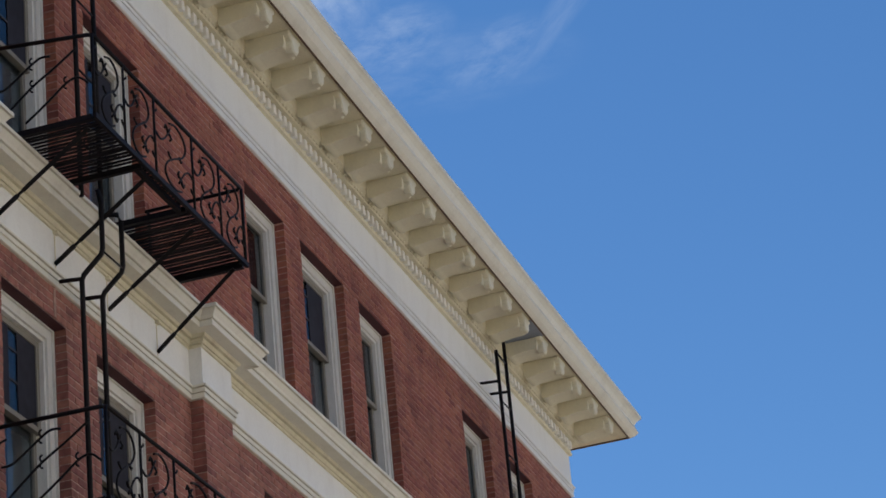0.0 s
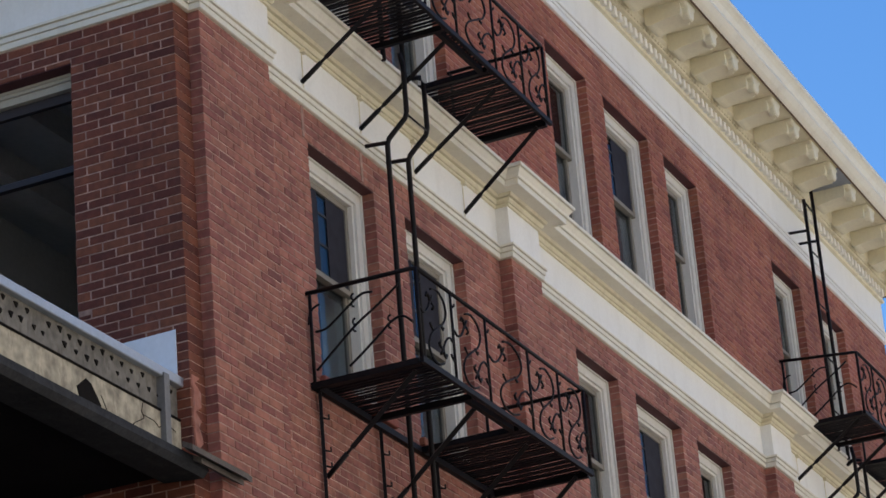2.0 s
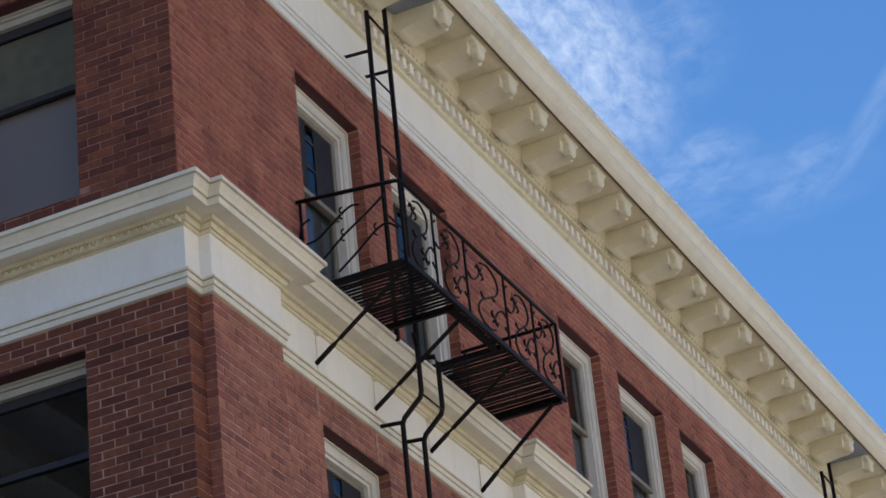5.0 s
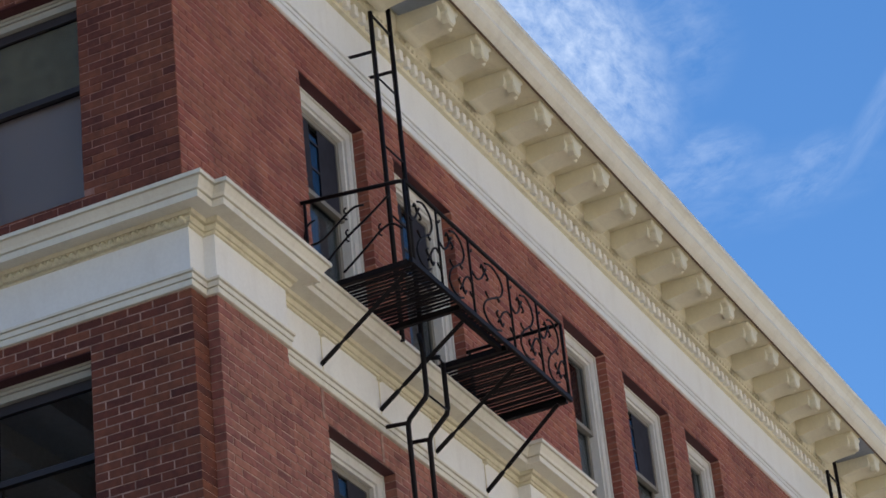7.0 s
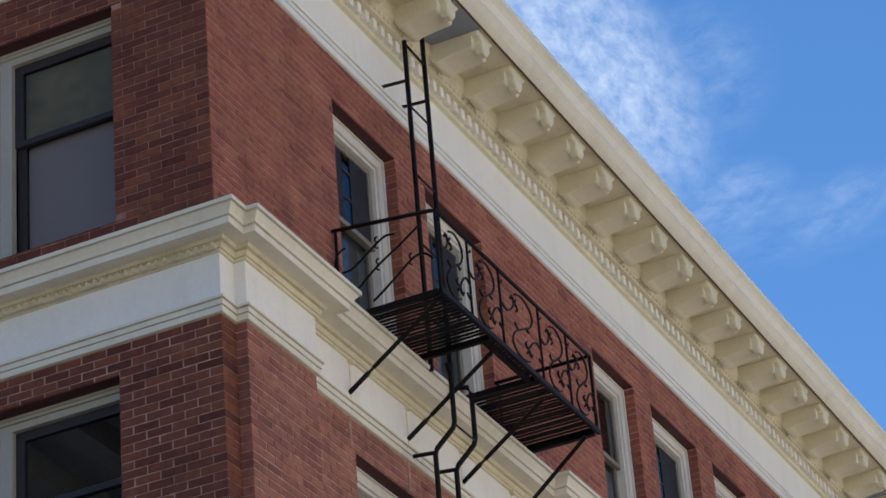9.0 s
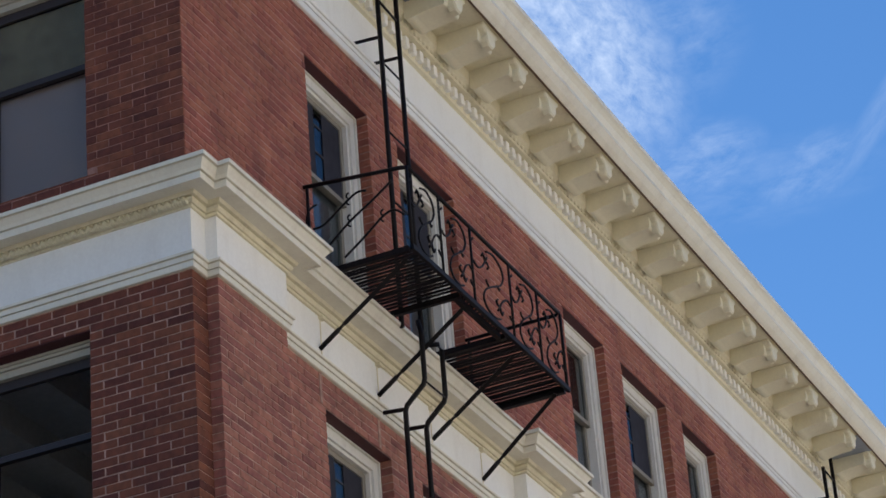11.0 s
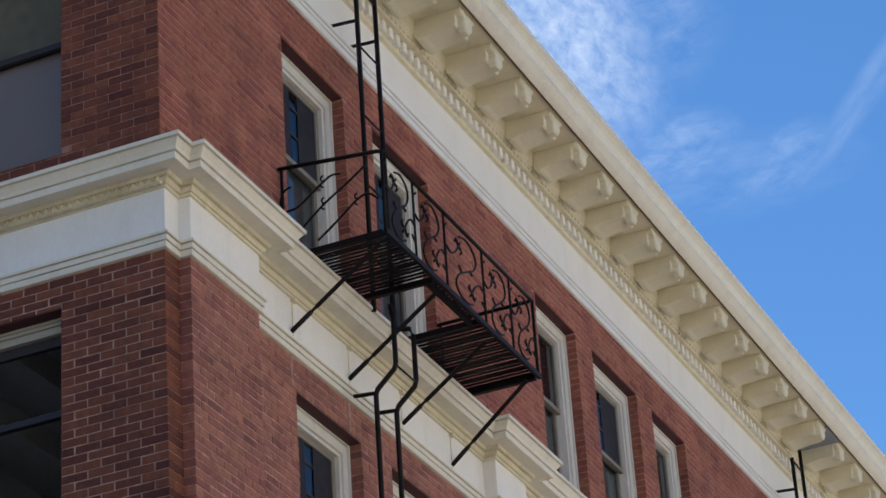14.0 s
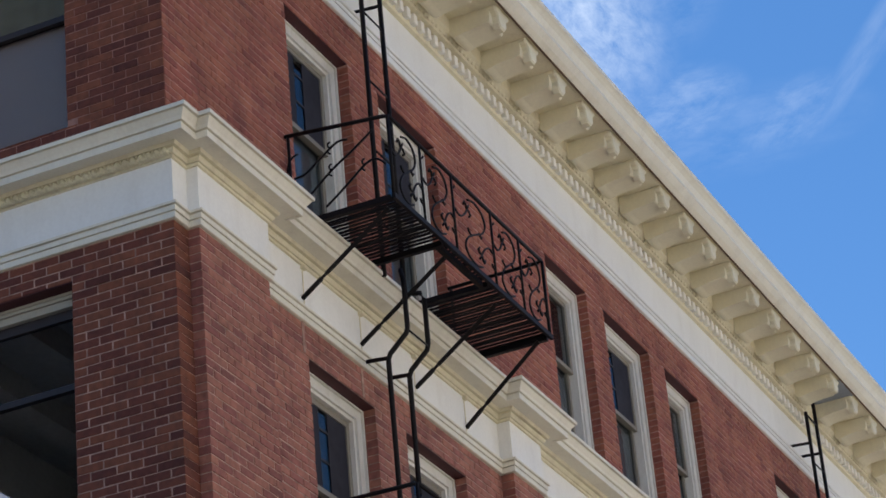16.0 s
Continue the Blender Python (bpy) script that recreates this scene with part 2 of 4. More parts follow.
M_HATCH = material("hatch_metal", (0.30, 0.34, 0.40), 0.5, 0.3, spread=0.1, fine=20, coarse=3)
M_BOUNCE = material("pale_stucco", (0.68, 0.655, 0.615), 0.9, spread=0.12, fine=10, coarse=0.5, bump=0.2)
M_SKYBLOCK = material("far_brick", (0.13, 0.085, 0.07), 0.9, spread=0.2, fine=10, coarse=0.5, bump=0.2)
M_REFLECT_DARK = material("screen_mesh", (0.026, 0.026, 0.036), 0.9, spread=0.35, fine=9, coarse=3, bump=0.1, shine=0.3)
M_GLASS = glass_material("window_glass")
# Short-front glass with its sky reflection turned down.
M_GLASS_WEAK = glass_material("dusty_glass", (0.78, 0.77, 0.77), 0.018, 0.25)

# ---- mesh helpers ----


def box(bm, x0, x1, y0, y1, z0, z1):
    v = [bm.verts.new(p) for p in ((x0, y0, z0), (x1, y0, z0), (x1, y1, z0), (x0, y1, z0), (x0, y0, z1), (x1, y0, z1), (x1, y1, z1), (x0, y1, z1))]
    for f in ((0, 3, 2, 1), (4, 5, 6, 7), (0, 1, 5, 4), (1, 2, 6, 5), (2, 3, 7, 6), (3, 0, 4, 7)):
        bm.faces.new([v[i] for i in f])


def bevel(bm, w, seg=1):
    bmesh.ops.remove_doubles(bm, verts=bm.verts, dist=1e-5)
    bmesh.ops.bevel(bm, geom=list(bm.edges), offset=w, segments=seg, affect="EDGES", clamp_overlap=True)


def finish(name, bm, mat, parent=None, label="", smooth=False):
    me = bpy.data.meshes.new(name)
    bm.normal_update()
    bm.to_mesh(me)
    bm.free()
    me.materials.append(mat)
    if smooth:
        me.polygons.foreach_set("use_smooth", [True] * len(me.polygons))
    ob = new(name, me)
    if parent:
        ob.parent = parent
    if label:
        ob["label"] = label
    return ob


def part(name, bm, mat, parent, label="", smooth=False):
    return finish(name, bm, mat, parent, label, smooth)


def box_part(name, ext, mat, parent, label="", bev=0.0):
    bm = bmesh.new()
    box(bm, *ext)
    if bev:
        bevel(bm, bev)
    return part(name, bm, mat, parent, label)


def thing(name, at, label, category, group="", kind=""):
    ob = new(name)
    ob.location = at
    return tagged(ob, label, category, group, kind)


def structure(name, bm, mat, label, category, parent=None):
    return tagged(finish(name, bm, mat, parent), label, category, kind="structure")


def sweep(bm, path, profile, close_back):
    """Runs a moulding profile of (projection, height) along a plan path; the outside is on the right hand."""
    n = len(path)
    normals = []
    for a, b in zip(path, path[1:]):
        d = Vector((b[0] - a[0], b[1] - a[1])).normalized()
        normals.append(Vector((d.y, -d.x)))
    prof = list(profile) + [(close_back, profile[-1][1]), (close_back, profile[0][1])]
    rings = []
    for i, p in enumerate(path):
        if i == 0:
            off = normals[0]
        elif i == n - 1:
            off = normals[-1]
        else:
            off = normals[i - 1] + normals[i]
        rings.append([bm.verts.new((p[0] + off.x * q, p[1] + off.y * q, z)) for q, z in prof])
    k = len(prof)
    for r0, r1 in zip(rings, rings[1:]):
        for j in range(k):
            bm.faces.new((r0[j], r0[(j + 1) % k], r1[(j + 1) % k], r1[j]))
    bm.faces.new(rings[0])
    bm.faces.new(list(reversed(rings[-1])))
    bmesh.ops.recalc_face_normals(bm, faces=bm.faces)


def tube(bm, pts, r, sides=6, taper=None):
    """A round bar along points."""
    pts = [Vector(p) for p in pts]
    rings = []
    up = Vector((0.13, 0.31, 0.94)).normalized()
    for i, p in enumerate(pts):
        d = (pts[min(i + 1, len(pts) - 1)] - pts[max(i - 1, 0)]).normalized()
        a = d.cross(up)
        if a.length < 0.05:
            a = d.cross(Vector((1, 0, 0)))
        a.normalize()
        b = d.cross(a)
        rr = r if taper is None else r * taper[i]
        rings.append([bm.verts.new(p + rr * (math.cos(t) * a + math.sin(t) * b)) for t in (2 * math.pi * j / sides for j in range(sides))])
    for r0, r1 in zip(rings, rings[1:]):
        for j in range(sides):
            bm.faces.new((r0[j], r0[(j + 1) % sides], r1[(j + 1) % sides], r1[j]))
    bm.faces.new(list(reversed(rings[0])))
    bm.faces.new(rings[-1])


def tube_part(name, pts, r, parent, sides=6, mat=None, label=""):
    bm = bmesh.new()
    tube(bm, pts, r, sides)
    bmesh.ops.recalc_face_normals(bm, faces=bm.faces)
    return part(name, bm, mat or M_IRON, parent, label, smooth=sides > 4)


# ---- plan of the building (metres) ----
REC = 0.12                     # recessed wall face of the long front
NX, NY = 0.206, 0.095          # rebate of the corner
LEN = 18.70                    # length of the long front
DEEP = 9.0
PIL = [(NX, 1.246), (5.69, 6.35), (12.72, 13.36), (17.50, LEN)]
Z_BELT, Z_BELT_TOP = 11.24, 11.985
Z_FRIEZE = 14.585
Z_ROOF = 15.86
WALL_T = 0.36
OPEN_X = [(2.06, 3.19), (3.755, 4.90), (7.36, 8.40), (8.845, 10.09), (10.54, 11.55), (14.02, 15.06), (15.84, 16.77)]
STOREYS = [(12.25, 14.165), (9.03, 10.96), (5.86, 7.78)]
B_OPEN = [(0.95, 2.85), (4.1, 6.0)]

# ---- ground ----
bm = bmesh.new()
bmesh.ops.create_grid(bm, x_segments=8, y_segments=8, size=2500)
structure("ground", bm, M_GROUND, "grey asphalt street ground running out to the horizon", "ground")


def wall_boxes(bm, axis, face, thick, u0, u1, z0, z1, openings, inset=0.004):
    """A wall slab with openings through it, cut into upright strips. axis 'x': the wall runs along x and faces -y."""
    cuts = sorted({u0, u1, *[a - inset for a, b, c, d in openings], *[b + inset for a, b, c, d in openings]})
    for a, b in zip(cuts, cuts[1:]):
        mid = (a + b) / 2
        holes = sorted((c - inset, d + inset) for p, q, c, d in openings if p - inset < mid < q + inset)
        z = z0
        spans = []
        for c, d in holes:
            if c > z:
                spans.append((z, min(c, z1)))
            z = d
        if z < z1:
            spans.append((z, z1))
        for c, d in spans:
            if axis == "x":
                box(bm, a, b, face, face + thick, c, d)
            else:
                box(bm, face, face + thick, a, b, c, d)


open_a = [(a, b, c, d) for a, b in OPEN_X for c, d in STOREYS]
open_b = [(a, b, c, d) for a, b in B_OPEN for c, d in ((12.27, 14.19), (9.03, 10.995), (5.86, 7.76))]
JOINT = 0.005
bm = bmesh.new()
wall_boxes(bm, "x", REC + JOINT, WALL_T, WALL_T + JOINT, LEN, 0, Z_BELT, [o for o in open_a if o[3] < 12])
wall_boxes(bm, "x", REC + JOINT, WALL_T, WALL_T + JOINT, LEN, Z_BELT, Z_ROOF - 0.1, [o for o in open_a if o[3] > 12])
for a, b in PIL:
    box(bm, a + JOINT, b - JOINT, JOINT, REC + 0.05, 0, Z_BELT + 0.02)
box(bm, NX + JOINT + 0.03, WALL_T + JOINT, JOINT + 0.03, NY + 0.02, 0, Z_BELT)


def redden(ob):
    """The upper storey is laid in a mortar coloured like the brick."""
    ob.data.materials.append(M_MORTAR_RED)
    for f in ob.data.polygons:
        f.material_index = int(f.center.z > Z_BELT + 0.1)


wall_long = structure("wall_south", bm, M_MORTAR, "red brick long front wall with pale mortar joints", "wall")
bm = bmesh.new()
wall_boxes(bm, "y", JOINT, WALL_T, NY + JOINT, DEEP, 0, Z_BELT, [o for o in open_b if o[3] < 12])
wall_boxes(bm, "y", JOINT, WALL_T, REC + JOINT, DEEP, Z_BELT, Z_ROOF - 0.1, [o for o in open_b if o[3] > 12])
wall_short = structure("wall_west", bm, M_MORTAR, "red brick short front wall with pale mortar joints", "wall")
redden(wall_long)
redden(wall_short)
bm = bmesh.new()
box(bm, LEN - WALL_T, LEN, REC + WALL_T + 0.02, DEEP, 0, Z_ROOF - 0.1)
structure("wall_east", bm, M_BRICK, "plain red brick end wall", "wall")
bm = bmesh.new()
box(bm, 0, LEN, DEEP, DEEP + 0.3, 0, Z_ROOF - 0.1)
structure("wall_north", bm, M_BRICK, "plain red brick rear wall", "wall")
bm = bmesh.new()
box(bm, 0.2, LEN - 0.2, 0.3, DEEP, Z_ROOF - 0.14, Z_ROOF - 0.06)
structure("roof", bm, M_ROOF, "flat dark felt roof behind the cornice", "roof")
for i, z in enumerate((5.3, 8.45, 11.6)):
    bm = bmesh.new()
    box(bm, WALL_T + 0.02, LEN - WALL_T - 0.02, REC + WALL_T + 0.02, DEEP - 0.02, z - 0.3, z)
    structure("floor_%d" % (i + 1), bm, M_ROOM, "plain grey floor slab between storeys", "floor")
bm = bmesh.new()
for y in (3.2,):
    box(bm, 2.2, LEN - WALL_T - 0.02, y, y + 0.1, 5.3, Z_ROOF - 0.2)
structure("wall_inside", bm, M_ROOM, "plain grey inner wall behind the windows", "wall")

for y in (1.05, 1.75, 2.45):
    bm = bmesh.new()
    box(bm, WALL_T + 0.03, 6.0, y, y + 0.22, 11.08, 11.30)
    structure("ceiling_beam", bm, M_ROOM, "grey ceiling beam over the dark room", "beam")

# unseen plain walls added to bounce sunlight onto, and block sky from, the fronts
bm = bmesh.new()
box(bm, -60, 60, -17.4, -17.0, 0, 19.0)
structure("wall_across_street", bm, M_BOUNCE, "unseen pale wall bouncing sunlight onto the long front", "wall")
bm = bmesh.new()
box(bm, -40.4, -40.0, -16.9, 45, 0, 6.0)
structure("wall_street_end", bm, M_SKYBLOCK, "unseen dark wall blocking low sky from the short front", "wall")

# ---- belt course between the storeys ----
belt_path = [(0, DEEP), (0, NY), (NX, NY)]
for a, b in PIL:
    if a > NX:
        belt_path += [(a, REC)]
    belt_path += [(a, 0), (b, 0)]
    if b < LEN:
        belt_path += [(b, REC)]
belt_path += [(LEN, DEEP)]
zb = Z_BELT
bm = bmesh.new()
sweep(bm, belt_path, [(0.012, zb - 0.004), (0.024, zb), (0.024, zb + 0.046), (0.010, zb + 0.047), (0.010, zb + 0.052), (0.034, zb + 0.053), (0.036, zb + 0.090), (0.018, zb + 0.091), (0.018, zb + 0.096), (0.050, zb + 0.099), (0.050, zb + 0.118), (0.012, zb + 0.122)], -0.2)
tagged(finish("architrave", bm, M_TRIM), "cream painted moulded architrave band along both brick fronts", "moulding", kind="structure")
bm = bmesh.new()
sweep(bm, belt_path, [(0.010, zb + 0.122), (0.010, zb + 0.482)], -0.2)
tagged(finish("frieze_band", bm, M_WHITE), "plain white painted frieze band of the belt course", "moulding", kind="structure")
bm = bmesh.new()
sweep(bm, belt_path, [(0.010, zb + 0.482), (0.028, zb + 0.484), (0.030, zb + 0.504), (0.020, zb + 0.505), (0.020, zb + 0.510), (0.040, zb + 0.512), (0.052, zb + 0.530), (0.052, zb + 0.549), (0.042, zb + 0.550), (0.042, zb + 0.555), (0.074, zb + 0.558), (0.085, zb + 0.583)], -0.1)
bed_mould = tagged(finish("bed_mould", bm, M_CREAM), "cream painted bed moulding under the belt cornice", "moulding", kind="structure")
bm = bmesh.new()
sweep(bm, belt_path, [(-0.08, zb + 0.584), (0.19, zb + 0.584), (0.192, zb + 0.574), (0.20, zb + 0.574), (0.212, zb + 0.574), (0.212, zb + 0.628), (0.200, zb + 0.629), (0.200, zb + 0.635), (0.226, zb + 0.637), (0.236, zb + 0.662), (0.258, zb + 0.694), (0.268, zb + 0.706), (0.256, zb + 0.707), (0.256, zb + 0.713), (0.284, zb + 0.715), (0.286, zb + 0.745), (0.0, zb + 0.755)], -0.1)
belt_cornice = tagged(finish("belt_cornice", bm, M_TRIM), "cream painted projecting belt cornice breaking forward over each pilaster", "cornice", kind="structure")

# ---- roof cornice ----
roof_path = [(0, DEEP), (0, REC), (LEN, REC), (LEN, DEEP)]
zf = Z_FRIEZE
bm = bmesh.new()
sweep(bm, roof_path, [(0.015, zf), (0.030, zf + 0.006), (0.030, zf + 0.066), (0.014, zf + 0.067), (0.014, zf + 0.073), (0.038, zf + 0.074), (0.038, zf + 0.110), (0.020, zf + 0.111), (0.020, zf + 0.117), (0.050, zf + 0.119), (0.058, zf + 0.138), (0.022, zf + 0.146), (0.022, zf + 0.585)], -0.2)
tagged(finish("roof_frieze", bm, M_WHITE), "plain white painted frieze below the dentils", "moulding", kind="structure")
bm = bmesh.new()
sweep(bm, roof_path, [(0.022, zf + 0.585), (0.06, zf + 0.592), (0.066, zf + 0.62), (0.052, zf + 0.625), (0.052, zf + 0.745), (0.14, zf + 0.748), (0.145, zf + 0.775), (0.175, zf + 0.80),
                      (0.20, zf + 0.82), (0.20, zf + 0.945), (0.71, zf + 0.945), (0.71, zf + 0.96)], -0.15)
cornice = tagged(finish("roof_cornice", bm, M_CREAM), "cream painted roof cornice with dentils and scrolled brackets", "cornice", kind="structure")
bm = bmesh.new()
sweep(bm, roof_path, [(0.700, zf + 0.958), (0.700, zf + 0.926), (0.716, zf + 0.926), (0.716, zf + 0.958)], 0.706)
part("drip_edge", bm, M_DRIP, cornice, "dark brown drip edge")
bm = bmesh.new()
sweep(bm, roof_path, [(0.3, zf + 0.961), (0.717, zf + 0.961), (0.717, zf + 0.935), (0.724, zf + 0.929), (0.776, zf + 0.966), (0.826, zf + 1.020), (0.786, zf + 1.128),
                      (0.800, zf + 1.150), (0.816, zf + 1.180), (0.846, zf + 1.208), (0.872, zf + 1.226), (0.876, zf + 1.268), (0.3, zf + 1.32)], 0.25)
part("crown_moulding", bm, M_TRIM, cornice, "off-white crown moulding")

# dentils under the cornice
bm = bmesh.new()
box(bm, 0, 0.070, REC - 0.104, REC - 0.050, zf + 0.636, zf + 0.742)
bevel(bm, 0.004)
first = part("dentil", bm, M_WHITE, cornice)
for i in range(1, 130):
    d = first.copy()
    d.location.x = 0.02 + i * 0.1438
    scene.collection.objects.link(d)
first.location.x = 0.02


# row of small eggs above the dentils
bm = bmesh.new()
for i in range(216):
    x = 0.03 + 0.0863 * i
    geom = bmesh.ops.create_icosphere(bm, subdivisions=1, radius=1.0)["verts"]
    bmesh.ops.scale(bm, vec=(0.034, 0.020, 0.022), verts=geom)
    bmesh.ops.translate(bm, vec=(x, REC - 0.150, zf + 0.786), verts=geom)
tagged(part("egg_moulding", bm, M_CREAM, cornice, smooth=True), kind="stuff")


def bracket_mesh():
    """A scrolled bracket: deep at the wall, hollowed, with a rounded nose and a wider cap."""
    bm = bmesh.new()
    zs = zf + 0.945
    prof = [(0.195, zs - 0.002), (0.195, zs - 0.16)]
    prof += [(0.256 + 0.060 * math.sin(a), zs - 0.164 - 0.044 * math.cos(a)) for a in (-1.3, -0.9, -0.5, -0.1, 0.3, 0.6)]
    prof += [(0.310 + 0.255 * i / 8, zs - 0.194 + 0.006 * math.sin(math.pi * i / 8) + 0.026 * i / 8) for i in range(9)]
    prof += [(0.575 + 0.025 * math.sin(a), zs - 0.138 - 0.030 * math.cos(a)) for a in (0.3, 0.9, 1.5)]
    prof += [(0.601, zs - 0.11), (0.602, zs - 0.002)]
    rows = [[bm.verts.new((side * 0.150, REC - p, z)) for p, z in prof] for side in (-1, 1)]
    k = len(prof)
    for j in range(k):
        bm.faces.new((rows[0][j], rows[0][(j + 1) % k], rows[1][(j + 1) % k], rows[1][j]))
    bm.faces.new(rows[0])
    bm.faces.new(list(reversed(rows[1])))
    bmesh.ops.recalc_face_normals(bm, faces=bm.faces)
    # lobed leaf hanging on the nose
    half = [(0.158, 0.0), (0.156, 0.030), (0.135, 0.054), (0.104, 0.066), (0.084, 0.088), (0.088, 0.122), (0.078, 0.158), (0.046, 0.196)]
    ring = [(x, -d) for x, d in half] + [(-x, -d) for x, d in reversed(half)]
    back, lip, face = ([bm.verts.new((x * k, REC - y, zs - 0.001 + z * k)) for x, z in ring] for y, k in ((0.590, 1.0), (0.652, 1.0), (0.668, 0.92)))
    for r0, r1 in ((back, lip), (lip, face)):
        for q in range(len(ring)):
            bm.faces.new((r0[q - 1], r0[q], r1[q], r1[q - 1]))
    bm.faces.new(face)
    bmesh.ops.recalc_face_normals(bm, faces=bm.faces)
    return bm


first = part("bracket", bracket_mesh(), M_BRACKET, cornice)
brackets = [3.83 + 0.6875 * i for i in range(-5, 13)] + [12.08 + 0.70 * i for i in range(1, 4)] + [14.88 + 0.752 * i for i in range(6)]
first.location.x = brackets[0]
for x in brackets[1:]:
    d = first.copy()
    d.location.x = x
    scene.collection.objects.link(d)
for x in (3.42, 15.24):
    box_part("hatch", (x - 0.26, x + 0.26, REC - 0.70, REC - 0.22, zf + 0.925, zf + 0.942), M_HATCH, cornice, "grey metal hatch in the soffit")

# ---- windows ----


def sash_window(name, label, width, height, depth, dark_reflect, shade):
    """A double-hung window facing -y with its sill at the origin: casing, two sashes, panes, cloth behind."""
    w = thing(name, (0, 0, 0), label, "window", kind="structure")
    o = depth
    bm = bmesh.new()
    for x0, x1, z0, z1 in ((0.0, 0.095, 0.0, height), (width - 0.095, width, 0.0, height), (0.095, width - 0.095, height - 0.105, height)):
        box(bm, x0, x1, o, o + 0.05, z0, z1)
    for x0, x1, z0, z1 in ((0.095, 0.125, 0.03, height - 0.135), (width - 0.125, width - 0.095, 0.03, height - 0.135), (0.095, width - 0.095, height - 0.135, height - 0.105)):
        box(bm, x0, x1, o + 0.022, o + 0.355, z0, z1)
    for x0, x1, z0, z1 in ((0.0, 0.02, 0.0, height), (width - 0.02, width, 0.0, height), (0.02, width - 0.02, height - 0.022, height)):
        box(bm, x0, x1, o - 0.02, o + 0.0, z0, z1)
    part("window_frame", bm, M_FRAME, w)
    mid = height * 0.54
    for nm, z0, z1, y in (("upper_sash", mid - 0.03, height - 0.135, o + 0.06), ("lower_sash", 0.035, mid + 0.03, o + 0.105)):
        bm = bmesh.new()
        s = 0.05
        x0, x1 = 0.125, width - 0.125
        for a, b, c, d in ((x0, x0 + s, z0, z1), (x1 - s, x1, z0, z1), (x0 + s, x1 - s, z1 - s, z1), (x0 + s, x1 - s, z0, z0 + (0.045 if nm == "upper_sash" else 0.07))):
            box(bm, a, b, y, y + 0.04, c, d)
        sash = part(nm, bm, M_SASH, w)
        p = box_part("pane", (x0 + s - 0.01, x1 - s + 0.01, y + 0.018, y + 0.022, z0 + 0.04, z1 - s + 0.01), M_GLASS, sash)
        p.visible_shadow = False
    # Added dark panels and bars imitate a dark reflection across the pane.
    if dark_reflect:
        for a, b in ((0.126, 0.49), (0.64, width - 0.126)):
            box_part("insect_screen", (a, b, o + 0.071, o + 0.0765, mid + 0.02, height - 0.136), M_REFLECT_DARK, w, "dark panel standing in for a dark reflection in the glass")
        for z in (mid + 0.26, mid + 0.52):
            box_part("glazing_bar", (0.49, 0.64, o + 0.070, o + 0.077, z, z + 0.018), M_SASHDARK, w)
    bm = bmesh.new()
    box(bm, -0.05, width + 0.05, -0.045, o + 0.06, -0.07, 0.0)
    bevel(bm, 0.008)
    part("window_sill", bm, M_BRICK, w)
    if shade:
        bm = bmesh.new()
        n = 28
        top, bot = (height * 0.56, 0.05) if shade < 0.3 else (height - 0.12, shade * height)
        cols = []
        for i in range(n + 1):
            x = 0.12 + (width - 0.24) * i / n
            y = o + 0.158 + 0.010 * math.sin(i * 1.9)
            cols.append((bm.verts.new((x, y, bot)), bm.verts.new((x, y, top))))
        for a, b in zip(cols, cols[1:]):
            bm.faces.new((a[0], b[0], b[1], a[1]))
        part("curtain", bm, M_CURTAIN, w, "pale grey cloth curtain", smooth=True)
        # Dark sheet added in place of the unlit room behind the upper sash.
        if shade < 0.3:
            box_part("blind", (0.126, width - 0.126, o + 0.152, o + 0.156, height * 0.565, height - 0.136), M_DARKROOM, w, "dark sheet standing in for the unlit room behind the upper sash")
    return w


n = 0
for k, (z0, z1) in enumerate(STOREYS):
    for i, (a, b) in enumerate(OPEN_X):
        n += 1
        w = sash_window("window_%d" % n, "white framed double-hung sash window in the red brick front", b - a, z1 - z0, 0.125, i in (0, 1, 3), (0.05, 0.5, 0.06, 0.07, 0.52, 0.05, 0.45)[(i + k) % 7])
        w.location = (a, REC, z0)


